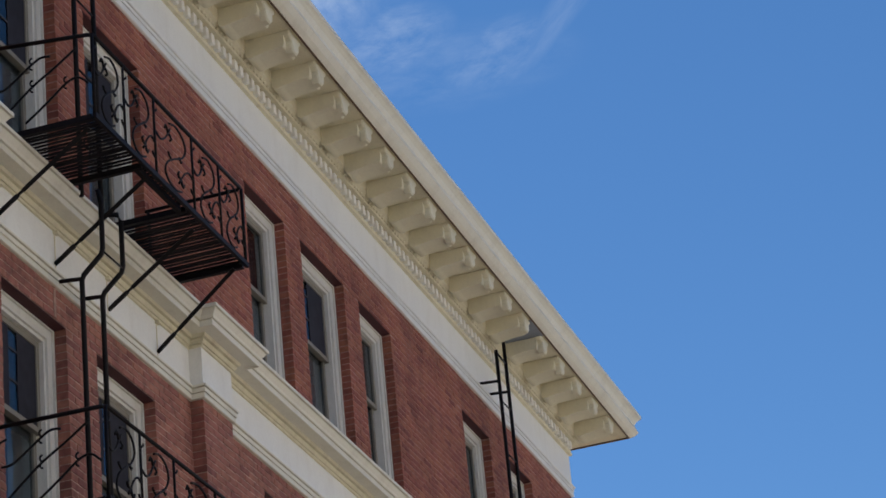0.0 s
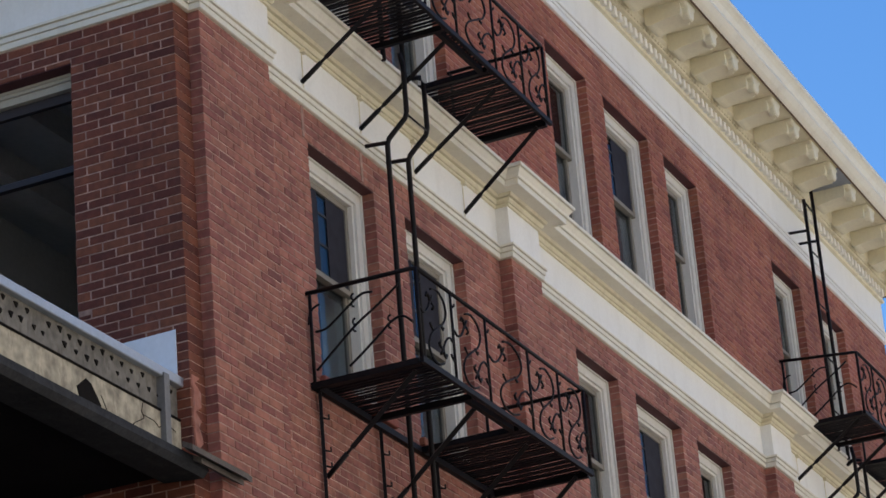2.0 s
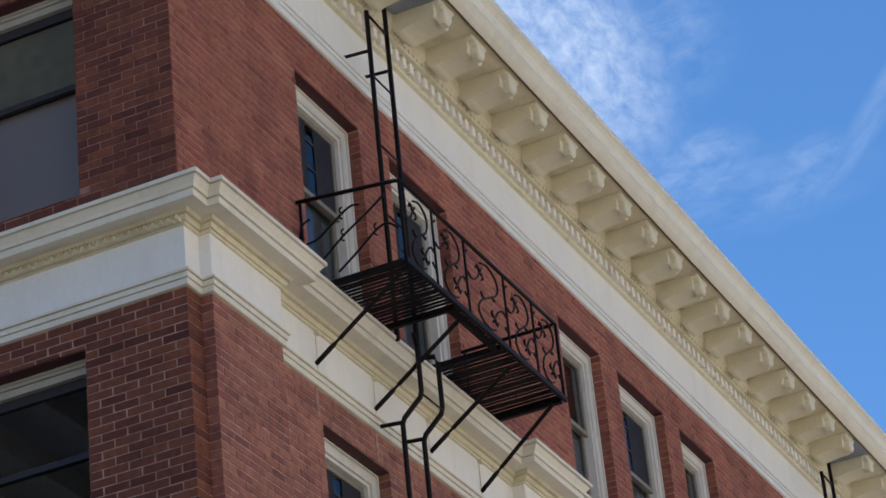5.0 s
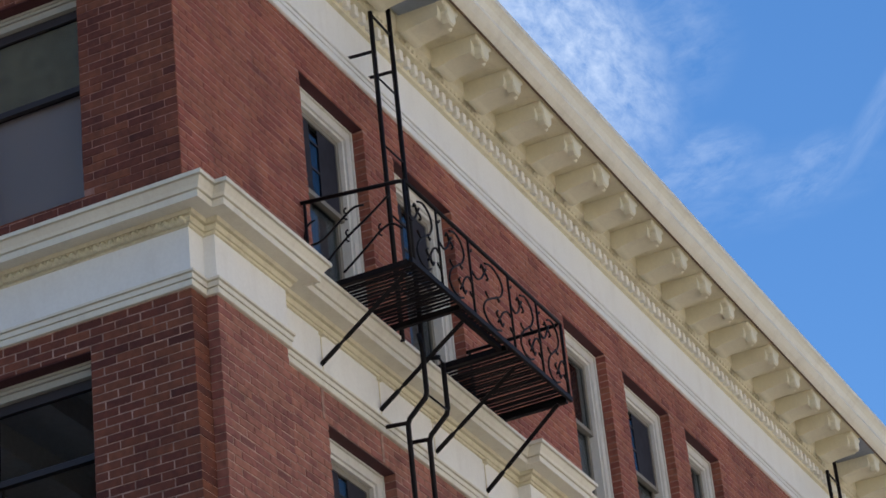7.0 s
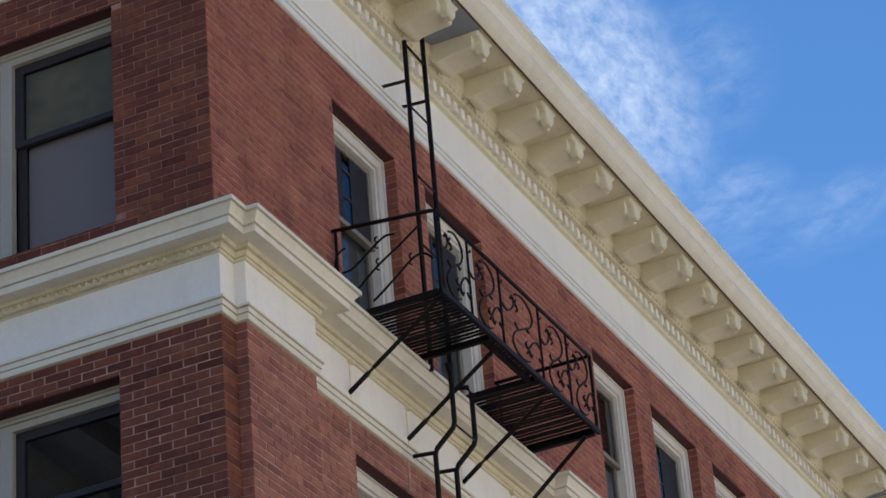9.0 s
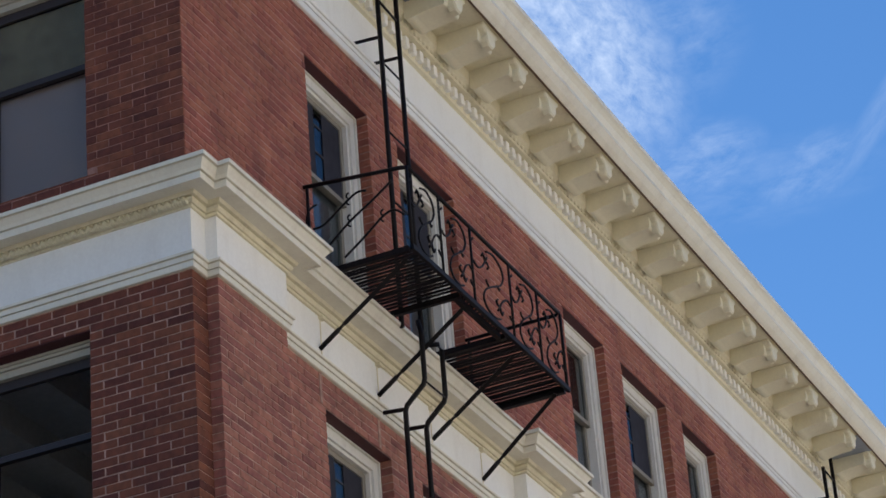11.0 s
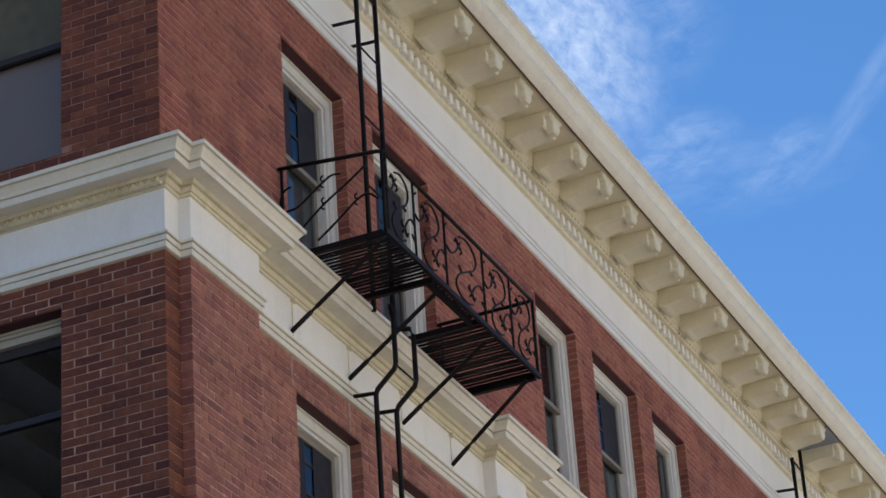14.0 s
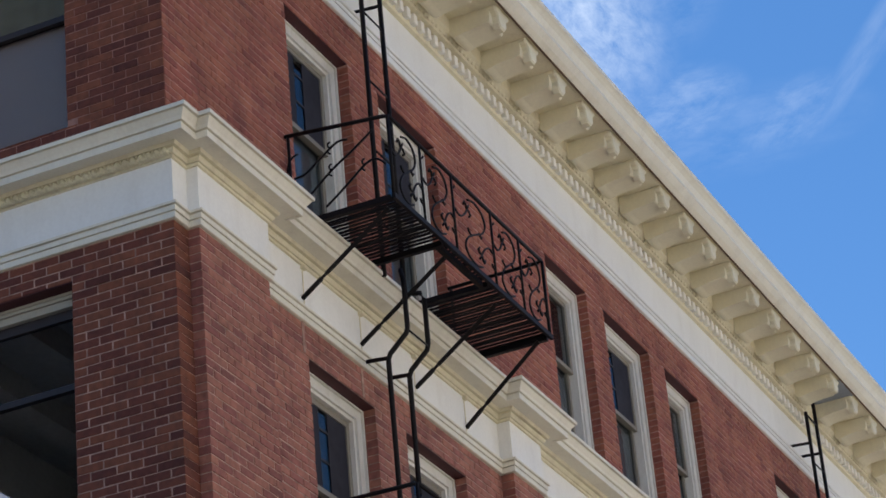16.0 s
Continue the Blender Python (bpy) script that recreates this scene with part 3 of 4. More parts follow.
def wide_window(name, label, y0, y1, z0, z1, upper):
    """A wide mullioned window in the short front, facing -x."""
    w = thing(name, (0, y0, z0), label, "window", kind="structure")
    W, H = y1 - y0, z1 - z0
    o = 0.155
    bm = bmesh.new()
    mid = 1.065
    for a, b, c, d in ((0.0, 0.022, 0, H), (W - 0.08, W, 0, H), (0.022, W - 0.08, H - 0.11, H), (mid - 0.055, mid + 0.055, 0, H - 0.11)):
        box(bm, o, o + 0.06, a, b, c, d)
    for k, (c, t) in enumerate(((0.055, 0.022), (0.03, 0.034))):
        box(bm, o - t, o, 0.0, W, H - c, H)
    part("window_frame", bm, M_FRAME_DIM, w)
    rail = H * 0.545 + (0.05 if upper else 0.17)
    for a, b in ((0.022, mid - 0.055), (mid + 0.055, W - 0.08)):
        for nm, c, d, x in (("upper_sash", rail - 0.025, H - 0.11, o + 0.045), ("lower_sash", 0.0, rail + 0.02, o + 0.085)):
            bm = bmesh.new()
            s = 0.075
            for e0, e1, f0, f1 in ((a, a + s * 0.4, c, d), (b - s, b, c, d), (a + s * 0.4, b - s, d - (s if nm == "upper_sash" else 0.03), d), (a + s * 0.4, b - s, c, c + 0.05)):
                box(bm, x, x + 0.04, e0, e1, f0, f1)
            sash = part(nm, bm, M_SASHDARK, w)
            if upper:
                p = box_part("pane", (x + 0.018, x + 0.022, a + 0.02, b - 0.03, c + 0.03, d - 0.03), M_GLASS_WEAK, sash)
                p.visible_shadow = False
        if upper:
            box_part("roller_shade", (o + 0.13, o + 0.136, a + 0.005, b - 0.005, 0.02, rail + 0.02), M_SHADE, w, "grey roller shade drawn up half way")
            box_part("blind", (o + 0.09, o + 0.095, a + 0.005, b - 0.005, rail + 0.03, H - 0.1), M_GREENBLIND, w, "dull green blind behind the upper sash")
    return w


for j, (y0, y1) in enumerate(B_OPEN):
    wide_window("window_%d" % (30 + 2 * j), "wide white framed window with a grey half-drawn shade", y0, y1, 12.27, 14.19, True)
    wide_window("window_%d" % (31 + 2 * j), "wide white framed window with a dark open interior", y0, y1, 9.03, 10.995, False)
    wide_window("window_%d" % (34 + j), "wide window with a head painted dim, in deep shade", y0, y1, 5.86, 7.76, False)

# ---- fire escapes ----
PL_X0, PL_Y, PL_H = 1.88, -0.80, 0.70
HOLE = (2.83, 3.66, -0.68)
slat_rng = random.Random(7)


def spiral(cx, cz, r0, r1, a0, a1, n=9):
    return [(cx + (r0 + (r1 - r0) * i / n) * math.cos(a0 + (a1 - a0) * i / n), cz + (r0 + (r1 - r0) * i / n) * math.sin(a0 + (a1 - a0) * i / n)) for i in range(n + 1)]


def bezier(p0, p1, p2, p3, n=10):
    out = []
    for i in range(n + 1):
        t = i / n
        a, b, c, d = (1 - t) ** 3, 3 * t * (1 - t) ** 2, 3 * t * t * (1 - t), t ** 3
        out.append((a * p0[0] + b * p1[0] + c * p2[0] + d * p3[0], a * p0[1] + b * p1[1] + c * p2[1] + d * p3[1]))
    return out


def spline(pts, n=4):
    """A smooth line through points."""
    out = []
    for i in range(len(pts) - 1):
        p0, p1, p2, p3 = pts[max(i - 1, 0)], pts[i], pts[i + 1], pts[min(i + 2, len(pts) - 1)]
        out += bezier(p1, (p1[0] + (p2[0] - p0[0]) / 6, p1[1] + (p2[1] - p0[1]) / 6), (p2[0] - (p3[0] - p1[0]) / 6, p2[1] - (p3[1] - p1[1]) / 6), p2, n)[:n]
    return out + [pts[-1]]


def scroll_panel(bm, to_world, w, h):
    """Wrought scrollwork of one railing bay: a long turned S whose curls end in three-leaved sprigs."""
    def put(pts, r=0.0095):
        tube(bm, [to_world(x, z) for x, z in pts], r, 5)
    put(spline([(0.40 * w, 0.87 * h), (0.58 * w, 0.91 * h), (0.76 * w, 0.84 * h), (0.82 * w, 0.71 * h), (0.72 * w, 0.57 * h), (0.50 * w, 0.45 * h), (0.32 * w, 0.33 * h),
                (0.24 * w, 0.19 * h), (0.32 * w, 0.08 * h), (0.50 * w, 0.05 * h), (0.66 * w, 0.10 * h)]))
    for stem, a in ((((0.02, 0.58), (0.14, 0.54), (0.26, 0.60), (0.36, 0.72)), 0.9), (((0.98, 0.42), (0.88, 0.45), (0.76, 0.38), (0.66, 0.26)), 4.0)):
        put(spline([(x * w, z * h) for x, z in stem]))
        x, z = stem[-1][0] * w, stem[-1][1] * h
        for da in (-1.0, 0.0, 1.0):
            put([(x, z), (x + 0.045 * math.cos(a + da), z + 0.045 * math.sin(a + da)), (x + 0.07 * math.cos(a + 1.3 * da), z + 0.07 * math.sin(a + 1.3 * da)),
                 (x + 0.065 * math.cos(a + 1.9 * da), z + 0.065 * math.sin(a + 1.9 * da))], 0.0105)
    for cx, cz, dx, dz in ((0.62, 0.53, 0.05, -0.03), (0.42, 0.40, -0.05, 0.03), (0.0, 0.82, 0.05, 0.03), (1.0, 0.20, -0.05, 0.03)):
        put([(cx * w, cz * h), (cx * w + dx, cz * h + dz), (cx * w + 1.2 * dx, cz * h + dz + 0.02)], 0.009)


def fire_escape(label, drop, foot, rise, L):
    """A balcony of iron slats on braces, railed on three sides, with a hatchway for the ladder. Origin: wall face, floor level, left end."""
    f = thing("fire_escape", (0, 0, 0), label, "fire escape", "fire escapes on the long front")
    D = PL_Y - REC
    ha, hb, hd = HOLE[0] - PL_X0, HOLE[1] - PL_X0, HOLE[2] - REC
    # floor frame
    for nm, e in (("floor_frame", (0, L, D, D + 0.03, -0.045, 0.0)), ("floor_frame", (0, L, -0.05, -0.005, -0.05, 0.0)), ("floor_frame", (0, 0.045, D + 0.045, -0.05, -0.05, -0.002)),
                  ("floor_frame", (L - 0.045, L, D + 0.045, -0.05, -0.05, -0.002)), ("floor_frame", (ha - 0.04, ha, D + 0.045, -0.05, -0.05, -0.002)),
                  ("floor_frame", (hb, hb + 0.04, D + 0.045, -0.05, -0.05, -0.002)), ("floor_frame", (ha, hb, hd - 0.04, hd, -0.05, -0.002))):
        box_part(nm, e, M_IRON, f)
    # slats run from the wall outwards, set along the length
    nx = 58
    for i in range(nx):
        x = 0.06 + (L - 0.12) * i / (nx - 1)
        inner = hd - 0.035 if ha - 0.02 < x < hb + 0.06 else -0.03
        if ha - 0.045 < x < ha + 0.005 or hb - 0.005 < x < hb + 0.045:
            continue
        x += slat_rng.uniform(-0.007, 0.007)
        box_part("slat", (x - 0.0135, x + 0.0135, D + 0.03, inner, 0.0, 0.008 + slat_rng.uniform(0.0, 0.004)), M_IRON, f)
    # railing posts, rails
    def at_front(x, z):
        return (x, D + 0.02, z)

    def at_left(x, z):
        return (0.02, D + 0.02 + x, z)

    def at_right(x, z):
        return (L - 0.02, D + 0.02 + x, z)
    tube_part("top_rail", [(0.02, -0.0, PL_H + rise), (0.02, D + 0.06, PL_H), (0.05, D + 0.02, PL_H), (L - 0.05, D + 0.02, PL_H), (L - 0.02, D + 0.06, PL_H), (L - 0.02, 0.0, PL_H)], 0.017, f, 6)
    stations = [0.02 + (L - 0.04) * v for v in (0.0, 0.187, 0.383, 0.638, 0.828, 1.0)]
    bays = len(stations) - 1
    for i, x in enumerate(stations):
        tube_part("post", [(x, D + 0.02, 0), (x, D + 0.02, PL_H)], 0.011 if 0 < i < bays else 0.015, f, 6)
    tube_part("post", [(0.02, -0.03, 0), (0.02, -0.03, PL_H + rise - 0.005)], 0.014, f, 6)
    tube_part("post", [(L - 0.02, -0.03, 0), (L - 0.02, -0.03, PL_H)], 0.014, f, 6)
    for i in range(bays):
        bm = bmesh.new()
        x0 = stations[i]
        scroll_panel(bm, lambda x, z: at_front(x0 + x, z), stations[i + 1] - x0, PL_H)
        part("scrollwork", bm, M_IRON, f, smooth=True)
    # three rising wavy bars with curls at the near end
    wd = abs(D)
    for k, knots in enumerate((((0.09, 0.56), (0.18, 0.57), (0.27, 0.64), (0.45, 0.81), (0.53, 0.86), (0.61, 0.85)), ((0.08, 0.13), (0.26, 0.33), (0.45, 0.53), (0.66, 0.70), (0.86, 0.88)),
                               ((0.37, 0.09), (0.50, 0.21), (0.64, 0.35), (0.76, 0.47), (0.86, 0.50), (0.95, 0.40)))):
        bm = bmesh.new()
        pts = [(wd * (1 - s), v * PL_H) for s, v in knots]
        tube(bm, [at_left(x, z) for x, z in spline(pts)], 0.010, 5)
        mx, mz = pts[len(pts) // 2]
        for s in (1, -1):
            tube(bm, [at_left(x, z) for x, z in spiral(mx, mz + s * 0.035, 0.035, 0.015, -1.57 * s, 1.4 * s)], 0.008, 5)
        part("scrollwork", bm, M_IRON, f, smooth=True)
    bm = bmesh.new()
    tube(bm, [at_left(x, z) for x, z in bezier((wd - 0.03, 0.46), (wd - 0.03, 0.54), (wd - 0.06, 0.60), (wd - 0.13, 0.60), 8)], 0.009, 5)
    part("scrollwork", bm, M_IRON, f, smooth=True)
    # braces down to the wall
    for x in (0.12, 1.12, 2.12, 3.11):
        y1 = D + 0.12
        q = Vector((x, foot, -drop))
        p = Vector((min(x, L - 0.05), y1, -0.05))
        m = p.lerp(q, 0.72)
        tube_part("brace", [p, m], 0.024, f, 4)
        tube_part("brace", [p.lerp(q, 0.715), p.lerp(q, 0.78)], 0.012, f, 6)
        tube_part("brace", [p.lerp(q, 0.775), q], 0.020, f, 6)
        if drop > 0.65:
            tube_part("hanger", [(x - 0.03, -0.03, -0.02), (x - 0.03, -0.03, -drop - 0.18)], 0.018, f, 4)
            for z in (-0.25, -0.5, -0.62):
                tube_part("hook", [(x - 0.03, -0.03, z), (x + 0.03, -0.06, z), (x + 0.03, -0.06, z + 0.035)], 0.008, f, 5)
    return f


fe_label = "black wrought-iron fire escape balcony with scrolled railing and slatted floor"
fe_up = fire_escape(fe_label, 0.60, -0.01, 0.09, 3.04)
fe_up.location = (PL_X0, REC, 12.035)
fe_far = copy_thing(fe_up, pose(13.79, REC, 12.035))
fe_low = fire_escape("black wrought-iron fire escape with scrolled railing on wall hangers", 0.70, -0.03, 0.01, 3.21)
fe_low.location = (1.84, REC, 8.92)


def ladder(label, x, low):
    """Two flat iron stringers with rungs; the lower one steps in towards the wall below the belt."""
    f = thing("ladder", (x, 0, 0), label, "ladder", "iron ladders on the long front")
    W = 0.38
    if low:
        for k, sx in enumerate((0.0, W)):
            pts = [(sx, -0.30, 11.98), (sx, -0.32, 11.86), (sx, -0.32, 11.46), (sx, -0.305, 11.41), (sx, -0.15, 11.27), (sx, -0.132, 11.22), (sx, -0.132, 4.5)]
            if k:
                pts = [(sx, -0.12, 11.90), (sx, -0.20, 11.95), (sx, -0.29, 11.93)] + pts[1:]
            tube_part("stringer", pts, 0.022, f, 6)
            tube_part("wall_stay", [(sx, -0.132, 11.24), (sx, 0.06, 11.26)], 0.02, f, 4)
        zs = [11.44, 8.2]
        y_of = lambda z: -0.32 if z > 11.38 else -0.132
    else:
        tube_part("stringer", [(0, -0.165, 11.95), (0, -0.165, 15.12)], 0.022, f, 6)
        tube_part("stringer", [(W, -0.165, 11.95), (W, -0.165, 15.50)], 0.022, f, 6)
        tube_part("wall_stay", [(0, -0.165, 14.72), (0, 0.09, 14.74)], 0.02, f, 4)
        tube_part("wall_stay", [(W, -0.165, 14.72), (W, 0.09, 14.74)], 0.02, f, 4)
        tube_part("link", [(0, -0.165, 15.10), (W, -0.165, 15.08)], 0.012, f, 5)
        zs = [14.471 - 0.671 * i for i in range(4)]
        y_of = lambda z: -0.165
    for z in zs:
        tube_part("rung", [(0, y_of(z), z), (W, y_of(z), z)], 0.009, f, 5)
    return f


lad_up = ladder("straight black iron roof ladder rising from the balcony to the cornice", 2.95, False)
lad_low = ladder("black iron drop ladder bent in below the belt cornice", 2.97, True)
copy_thing(lad_up, pose(14.74, 0, 0))
copy_thing(lad_low, pose(14.79, 0, 0))

# ---- weathered annex abutting the short front ----
AY = 0.175
annex = thing("annex", (0, AY, 0), "low annex with a weathered stucco parapet and rotten eave boards", "building")
bm = bmesh.new()
box(bm, -9.0, -0.01, 0.0, 0.25, 7.86, 8.10)
part("lower_parapet", bm, M_STUCCO, annex, "cream stained stucco with cracks")
bm = bmesh.new()
box(bm, -9.0, -0.01, 0.02, 0.25, 8.10, 8.335)
part("upper_parapet", bm, M_STUCCO_GREY, annex, "grey pitted stucco")
bm = bmesh.new()
box(bm, -9.0, 0.01, -0.03, 0.30, 8.335, 8.405)
bevel(bm, 0.006)
part("coping", bm, M_ZINC, annex, "pale zinc coping")
box_part("roof_slab", (-9.0, -0.02, 0.25, 4.5, 8.0, 8.3), M_ROOF, annex)
box_part("post", (-0.275, -0.205, -0.04, 0.02, 7.84, 8.36), M_STRIP, annex, "grey metal cover strip")
bm = bmesh.new()
flat = [(0.005, 8.41), (0.005, 8.755), (0.47, 8.75), (0.60, 8.41)]
sides = [[bm.verts.new((x, y, z)) for y, z in flat] for x in (-0.016, -0.010)]
for i in range(4):
    bm.faces.new((sides[0][i], sides[0][(i + 1) % 4], sides[1][(i + 1) % 4], sides[1][i]))
bm.faces.new(sides[0])
bm.faces.new(list(reversed(sides[1])))
bmesh.ops.recalc_face_normals(bm, faces=bm.faces)
part("flashing", bm, M_FLASH, annex, "pale blue-white sheet flashing")
# sloping eave with rotten boards at its end
bm = bmesh.new()
sec = [(0.0, 7.845), (-0.20, 7.755), (-0.20, 7.70), (-0.16, 7.66), (0.14, 7.69), (0.14, 7.84)]
ends = [[bm.verts.new((x, y, z)) for y, z in sec] for x in (-9.0, -0.02)]
for i in range(len(sec)):
    j = (i + 1) % len(sec)
    bm.faces.new((ends[0][i], ends[0][j], ends[1][j], ends[1][i]))
bm.faces.new(ends[0])
bm.faces.new(list(reversed(ends[1])))
bmesh.ops.recalc_face_normals(bm, faces=bm.faces)
part("eave", bm, M_TAR, annex, "dark tarred sloping eave")
rng = random.Random(4)
for k, (y0, x1, z) in enumerate(((-0.31, 0.36, 7.755), (-0.275, 0.46, 7.772), (-0.262, 0.40, 7.73))):
    bm = bmesh.new()
    tip = [(x1 - 0.10 * rng.random(), y0 + 0.01 * rng.random()), (x1, y0 + 0.03), (x1 - 0.08 * rng.random(), y0 + 0.07)]
    outline = [(-0.42 + 0.1 * k, y0), *tip, (-0.42 + 0.1 * k, y0 + 0.075)]
    lo = [bm.verts.new((x, y, z - 0.040 + 0.5 * (y - y0))) for x, y in outline]
    hi = [bm.verts.new((x, y, z + 0.5 * (y - y0))) for x, y in outline]
    for i in range(5):
        bm.faces.new((lo[i], lo[(i + 1) % 5], hi[(i + 1) % 5], hi[i]))
    bm.faces.new(hi)
    bm.faces.new(list(reversed(lo)))
    bmesh.ops.recalc_face_normals(bm, faces=bm.faces)
    part("eave_board", bm, M_WOODOLD, annex, "rotten grey board end")
# punched holes in the grey stucco, a broken patch and cracks in the cream stucco
bm = bmesh.new()
for i in range(64):
    x, z = -0.10 - 0.125 * (i // 2) - 0.06 * (i % 2) + 0.03 * rng.random(), (8.285, 8.205)[i % 2] + 0.025 * (rng.random() - 0.5)
    if rng.random() < 0.12:
        continue
    r = 0.017 + 0.012 * rng.random()
    pts = [(x + r * c, z + r * q) for c, q in ((-1.0, 0.55), (-0.1, 0.75), (0.9, 0.5 + 0.3 * rng.random()), (0.15, -0.8), (-0.35, -0.3))]
    fr = [bm.verts.new((px_, 0.012, pz)) for px_, pz in pts]
    bk = [bm.verts.new((px_, 0.03, pz)) for px_, pz in pts]
    bm.faces.new(fr)
    for j in range(5):
        bm.faces.new((fr[j], fr[(j + 1) % 5], bk[(j + 1) % 5], bk[j]))
bmesh.ops.recalc_face_normals(bm, faces=bm.faces)
tagged(part("punched_holes", bm, M_HOLE, annex, "small dark punched holes"), kind="stuff")
bm = bmesh.new()
pts = [(-1.310, 7.955), (-1.199, 8.038), (-1.141, 8.021), (-1.023, 7.904), (-1.052, 7.880), (-1.211, 7.883), (-1.288, 7.902)]
fr = [bm.verts.new((x, -0.006, z)) for x, z in pts]
bk = [bm.verts.new((x, 0.01, z)) for x, z in pts]
bm.faces.new(fr)
for j in range(len(pts)):
    bm.faces.new((fr[j], fr[(j + 1) % len(pts)], bk[(j + 1) % len(pts)], bk[j]))
bmesh.ops.recalc_face_normals(bm, faces=bm.faces)
part("broken_patch", bm, M_HOLE, annex, "broken hole in the stucco")
for pts in ([(-0.50, 8.08), (-0.52, 8.02), (-0.49, 7.98), (-0.60, 7.92), (-0.66, 7.88)], [(-0.50, 8.0), (-0.36, 8.0), (-0.30, 7.97), (-0.20, 8.03), (-0.08, 8.0)], [(-1.02, 7.98), (-0.98, 7.93), (-0.95, 7.89)]):
    tube_part("crack", [(x, -0.001, z) for x, z in pts], 0.0035, annex, 4, M_HOLE)
tube_part("joint_seam", [(-9.0, 0.0, 8.10), (-0.02, 0.0, 8.10)], 0.012, annex, 4, M_HOLE)
# Mostly unseen black boxes, added to keep the pier and window dark.
box_part("soffit", (-9.0, -0.02, 0.14, 4.5, 7.74, 7.78), M_BLACK, annex, "black soffit added to shade the pier")
box_part("side_wall", (-9.0, -0.02, 0.16, 0.30, 3.0, 6.15), M_BLACK, annex, "unseen black wall added to block light from the street")
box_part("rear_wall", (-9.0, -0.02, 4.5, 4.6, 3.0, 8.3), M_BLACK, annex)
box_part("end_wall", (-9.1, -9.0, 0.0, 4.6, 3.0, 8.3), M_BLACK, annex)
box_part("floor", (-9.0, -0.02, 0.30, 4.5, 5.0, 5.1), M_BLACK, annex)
# plaster left on the pier under the eave, and worn smears up the corner
M_PLASTER = material("old_plaster", (0.25, 0.17, 0.11), 0.95, spread=0.7, fine=9, coarse=5, bump=1.0, dirt=(0.12, 0.045, 0.033), dirt_amount=0.9)
M_SMEAR = material("worn_brick_face", (0.36, 0.15, 0.11), 0.95, spread=0.4, fine=16, coarse=6, bump=0.6, dirt=(0.5, 0.36, 0.3), dirt_amount=0.6)


def patch(name, mat, label, side, z0, z1, u0, u1, ragged, seed):
    """A thin ragged skin on a wall face: side 'x' lies on the short front, 'y' on the rebate beside it."""
    r = random.Random(seed)
    n = 14
    bm = bmesh.new()

    def put(u, z, out):
        return bm.verts.new((-out, u, z) if side == "x" else (u, NY - out, z))
    front, rim = [], []
    for i in range(n + 1):
        z = z0 + (z1 - z0) * i / n
        a, b = u0 + ragged * r.random() * 0.2, u1 - ragged * r.random()
        front.append((put(a + 0.006, z, 0.009), put(b - 0.006, z, 0.009)))
        rim.append((put(a, z, -0.004), put(b, z, -0.004)))
    for i in range(n):
        bm.faces.new((front[i][0], front[i][1], front[i + 1][1], front[i + 1][0]))
        bm.faces.new((rim[i][0], front[i][0], front[i + 1][0], rim[i + 1][0]))
        bm.faces.new((front[i][1], rim[i][1], rim[i + 1][1], front[i + 1][1]))
    for i in (0, n):
        bm.faces.new((rim[i][0], rim[i][1], front[i][1], front[i][0]))
    bmesh.ops.recalc_face_normals(bm, faces=bm.faces)
    return part(name, bm, mat, wall_short, label)


patch("plaster_patch", M_PLASTER, "stained tan plaster left on the brick pier", "x", 6.3, 7.56, NY + 0.005, 0.31, 0.07, 3)
patch("worn_strip", M_SMEAR, "worn brick strip beside the parapet", "y", 7.70, 8.42, 0.01, 0.15, 0.11, 5)

# ---- leaf and bead ornament under the belt cornice on the short front ----
bm = bmesh.new()
for cy, cz, sy, sz in ((0.0, 0.004, 0.017, 0.040), (-0.021, -0.014, 0.013, 0.022), (0.021, -0.014, 0.013, 0.022), (0.033, 0.022, 0.009, 0.014)):
    geom = bmesh.ops.create_icosphere(bm, subdivisions=1, radius=1.0)["verts"]
    bmesh.ops.scale(bm, vec=(0.030, sy, sz), verts=geom)
    bmesh.ops.translate(bm, vec=(0, cy, cz), verts=geom)
bead = part("leaf_bead", bm, M_CREAM, bed_mould, smooth=True)
bead.location = (-0.05, NY + 0.02, zb + 0.525)
for i in range(1, 46):
    d = bead.copy()
    d.location = (-0.05, NY + 0.02 + 0.066 * i, zb + 0.525)
    scene.collection.objects.link(d)
# small corbel blocks and hairline joints on the frieze bays
for x in (2.02, 3.0, 3.98, 4.98, 13.92, 14.92, 15.92):
    box_part("frieze_joint", (x, x + 0.012, REC - 0.015, REC - 0.009, zb + 0.125, zb + 0.48), M_CREAM, belt_cornice)
    box_part("corbel", (x - 0.02, x + 0.035, REC - 0.05, REC - 0.008, zb + 0.455, zb + 0.484), M_CREAM, belt_cornice)

# grey mortar smears below the brace feet; maroon plates paint in head shade
for x in (1.99, 2.99):
    bm = bmesh.new()
    box(bm, x - 0.018, x + 0.018, REC - 0.006, REC + 0.01, 10.975, Z_BELT - 0.006)
    part("mortar_smear", bm, M_MORTAR, wall_long, "grey mortar smear")
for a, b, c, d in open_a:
    box_part("lintel", (a + 0.002, b - 0.002, REC + 0.008, REC + 0.12, d - 0.009, d - 0.002), M_HEAD_SHADE, wall_long, "dark maroon plate painting the shade under the window head")
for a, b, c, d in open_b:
    box_part("lintel", (0.006, 0.15, a + 0.002, b - 0.002, d - 0.009, d - 0.002), M_HEAD_SHADE, wall_short, "dark maroon plate painting the shade under the window head")

# ---- bricks ----
COURSE, STRETCH = 0.0677, 0.2115
brick_rng = random.Random(11)


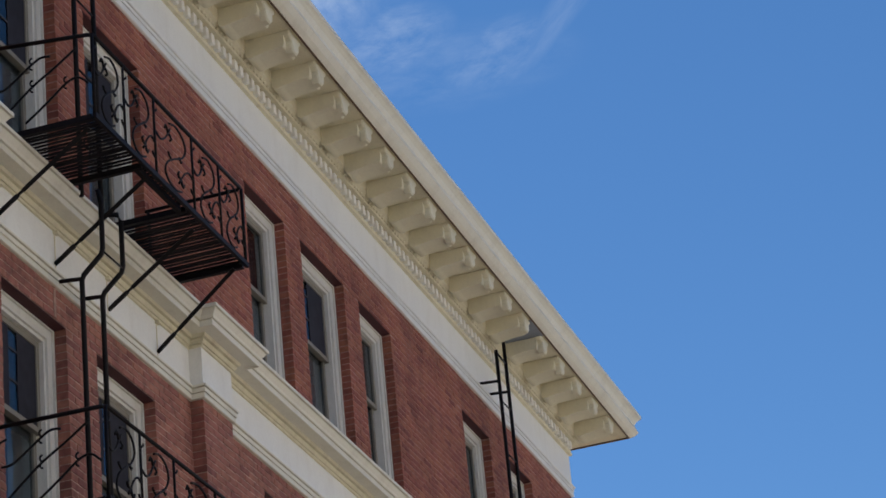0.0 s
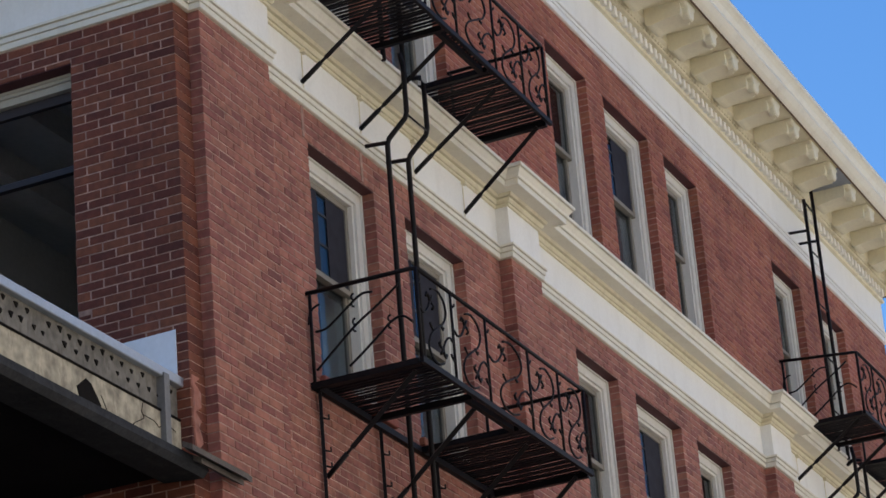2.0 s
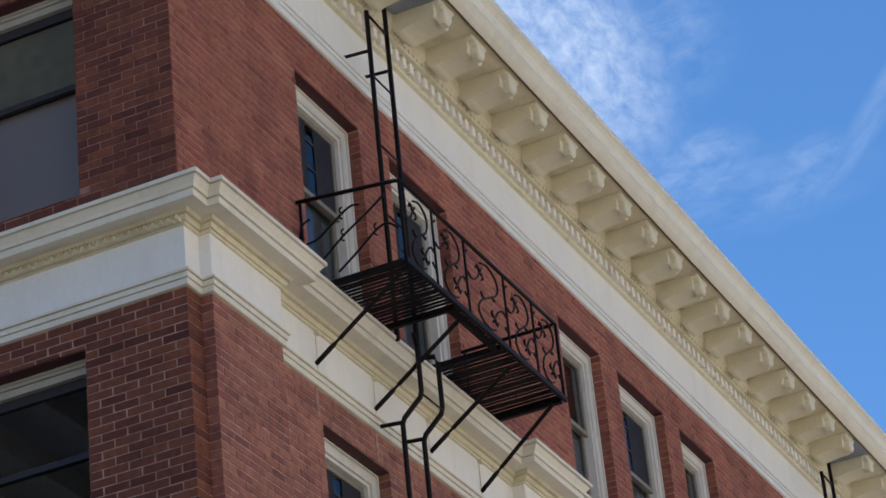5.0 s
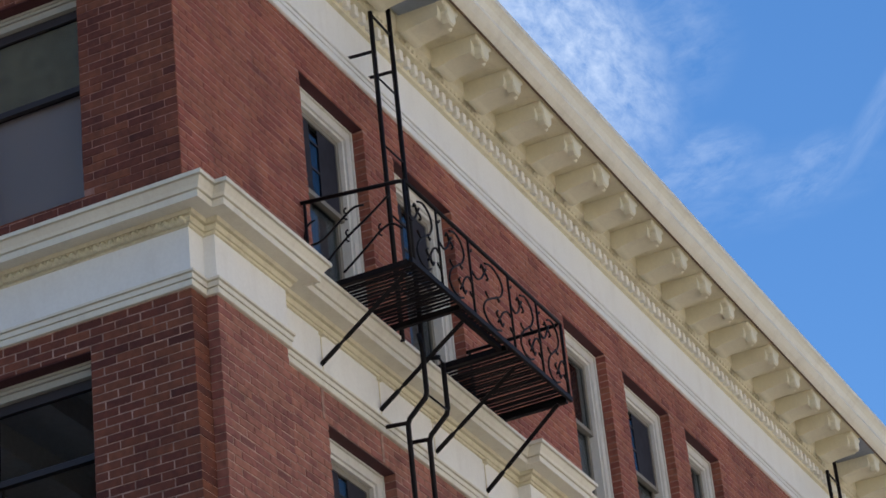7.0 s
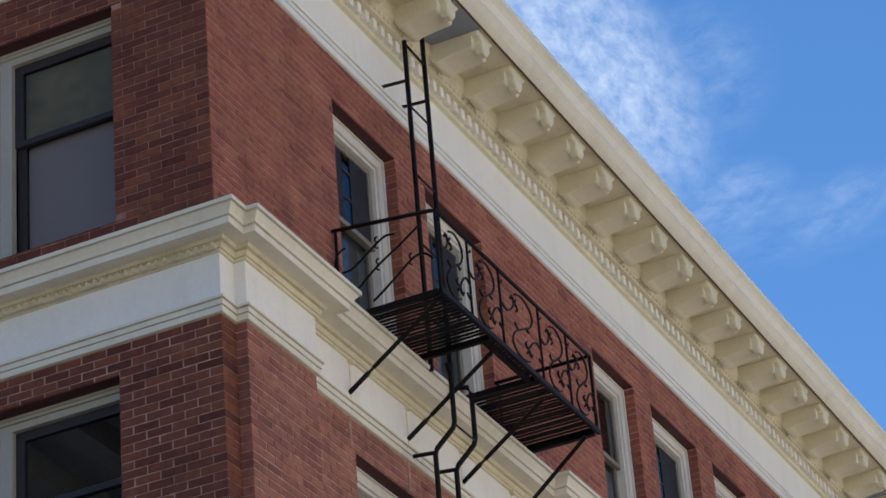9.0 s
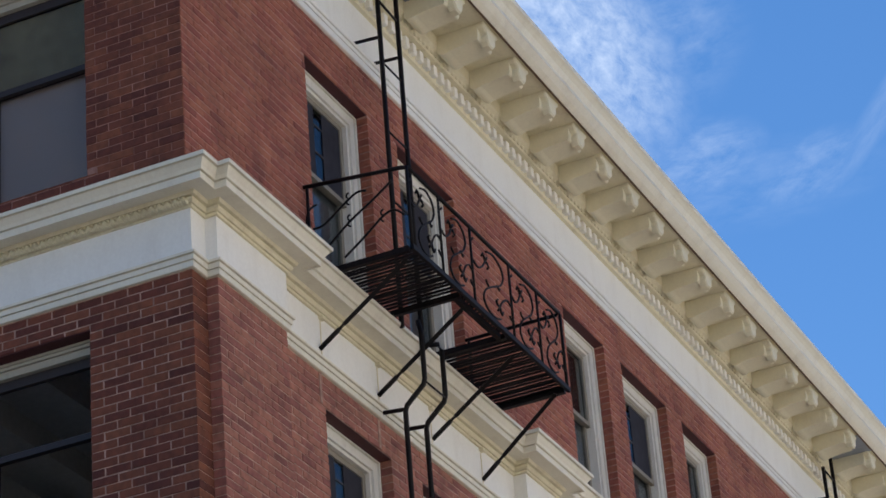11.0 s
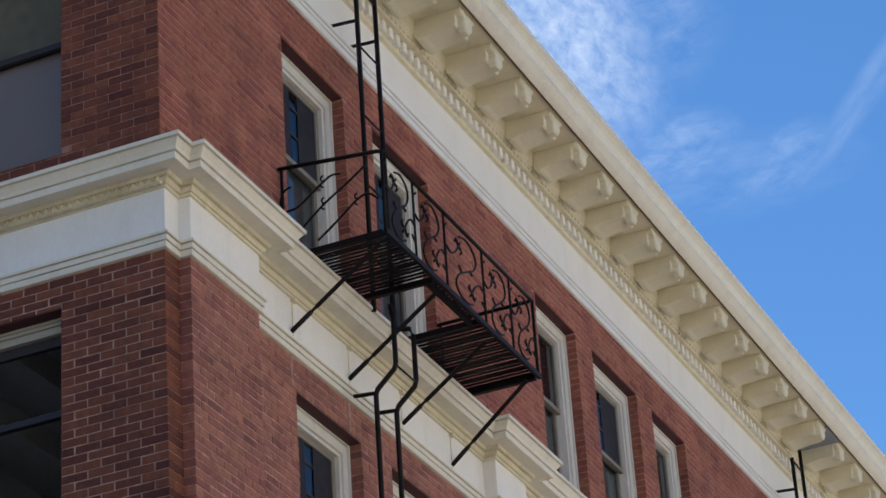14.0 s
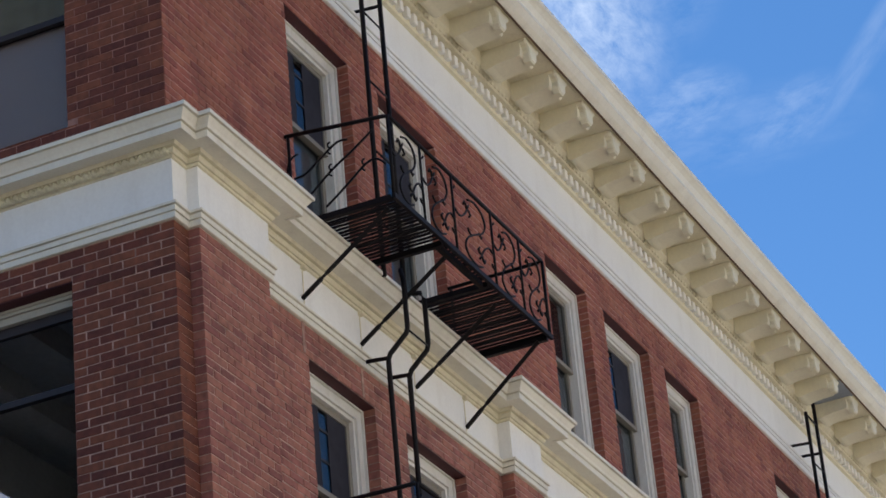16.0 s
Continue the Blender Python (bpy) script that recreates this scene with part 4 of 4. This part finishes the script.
def courses(u0, u1, z0, z1, openings, shift, BED=0.009, HEAD=0.011):
    """Running-bond pieces (u, width, z, height) of a wall face, cut at its openings."""
    out = []
    k0, k1 = int(math.floor(z0 / COURSE)), int(math.ceil(z1 / COURSE))
    for k in range(k0, k1):
        za, zc = max(k * COURSE, z0), min(k * COURSE + COURSE - BED, z1)
        if zc - za < 0.012:
            continue
        full = [(a, b) for a, b, c, d in openings if c < zc and d > za and (d >= zc - 0.012 and c <= za + 0.012)]
        edge = [(a, b, c, d) for a, b, c, d in openings if c < zc and d > za and not (d >= zc - 0.012 and c <= za + 0.012)]
        free, u = [], u0
        for a, b in sorted(full):
            if a > u:
                free.append((u, a))
            u = max(u, b)
        if u < u1:
            free.append((u, u1))
        for fa, fb in free:
            start = shift + (STRETCH / 2 if k % 2 else 0.0)
            i = math.floor((fa - start) / STRETCH)
            cuts = [fa]
            while start + (i + 1) * STRETCH < fb - 0.045:
                i += 1
                if start + i * STRETCH > fa + 0.045:
                    cuts.append(start + i * STRETCH)
            cuts.append(fb)
            for a, b in zip(cuts, cuts[1:]):
                if b < fb - 0.001:
                    b -= HEAD
                lo, hi = za, zc
                for ea, eb, c, d in edge:
                    if a < eb and b > ea:
                        if za < d < zc:
                            lo = max(lo, d)
                        elif za < c < zc:
                            hi = min(hi, c)
                if hi - lo > 0.012:
                    out.append((a, b - a, lo, hi - lo, k))
    return out


def brick_shape(w, h, d):
    """A brick with its face towards -y, worn at the front edges; its lower front corner is the origin."""
    e = 0.0035
    v = [(e, 0, e), (w - e, 0, e), (w - e, 0, h - e), (e, 0, h - e), (0, e, 0), (w, e, 0), (w, e, h), (0, e, h), (0, d, 0), (w, d, 0), (w, d, h), (0, d, h)]
    f = [(0, 1, 2, 3)]
    for i in range(4):
        j = (i + 1) % 4
        f += [(4 + i, 4 + j, j, i), (8 + i, 8 + j, 4 + j, 4 + i)]
    return v, f


brick_meshes = {}


def lay(wall, pieces, place, near, depth_of, mat=M_BRICK):
    """Lays pieces on a wall: those for which near() holds are bricks of their own, the rest one joined part."""
    V, F = [], []
    count = 0
    for a, w, z, h, k in pieces:
        d = depth_of(a, w, k)
        jut = brick_rng.uniform(-0.0025, 0.0025)
        z += brick_rng.uniform(-0.0015, 0.0015)
        if near(a, z) and count < 300:
            count += 1
            key = (round(w, 3), round(h, 3), d, mat.name)
            if key not in brick_meshes:
                v, f = brick_shape(*key[:3])
                me = bpy.data.meshes.new("brick")
                me.from_pydata(v, [], f)
                me.materials.append(mat)
                brick_meshes[key] = me
            ob = new("brick", brick_meshes[key])
            ob.parent = wall
            ob.matrix_basis = place @ Matrix.Translation((a, jut, z))
        else:
            v, f = brick_shape(w, h, d)
            n0 = len(V)
            V += [place @ Vector((x + a, y + jut, q + z)) for x, y, q in v]
            F += [tuple(n0 + i for i in q) for q in f]
    me = bpy.data.meshes.new("brickwork")
    me.from_pydata(V, [], F)
    me.materials.append(mat)
    ob = new("brickwork", me)
    ob.parent = wall
    tagged(ob, kind="stuff")


Z_LOW = 5.4
TOP_FIT = Z_FRIEZE + 0.01
# upper storey: the two fronts meet in a sharp corner
CORNER = 0.012
upper = courses(CORNER + 0.002, LEN, Z_BELT_TOP - 0.08, TOP_FIT, open_a, 0.0, 0.0135, 0.009)
face_a = Matrix.Translation((0, REC, 0))
lay(wall_long, upper, face_a, lambda a, z: False, lambda a, w, k: 0.10)
lower = []
for (a0, a1), (b0, b1) in zip(PIL, PIL[1:]):
    lower += courses(a1, b0, Z_LOW, Z_BELT + 0.01, [o for o in open_a if o[3] < 12 and a1 < o[0] < b0], a1 * 0.37, 0.011)
lay(wall_long, lower, face_a, lambda a, z: False, lambda a, w, k: 0.10, M_BRICK_PALE)
pil = []
for a, b in PIL:
    pil += courses(a, b, Z_LOW, Z_BELT + 0.01, [], a, 0.011)
lay(wall_long, pil, Matrix.Identity(4), lambda a, z: a < 1.3 and z > 7.6, lambda a, w, k: 0.125, M_BRICK_PALE)
# short front: the face runs along y, seen from -x
face_b = Matrix(((0, 1, 0, 0), (-1, 0, 0, 0), (0, 0, 1, 0), (0, 0, 0, 1)))
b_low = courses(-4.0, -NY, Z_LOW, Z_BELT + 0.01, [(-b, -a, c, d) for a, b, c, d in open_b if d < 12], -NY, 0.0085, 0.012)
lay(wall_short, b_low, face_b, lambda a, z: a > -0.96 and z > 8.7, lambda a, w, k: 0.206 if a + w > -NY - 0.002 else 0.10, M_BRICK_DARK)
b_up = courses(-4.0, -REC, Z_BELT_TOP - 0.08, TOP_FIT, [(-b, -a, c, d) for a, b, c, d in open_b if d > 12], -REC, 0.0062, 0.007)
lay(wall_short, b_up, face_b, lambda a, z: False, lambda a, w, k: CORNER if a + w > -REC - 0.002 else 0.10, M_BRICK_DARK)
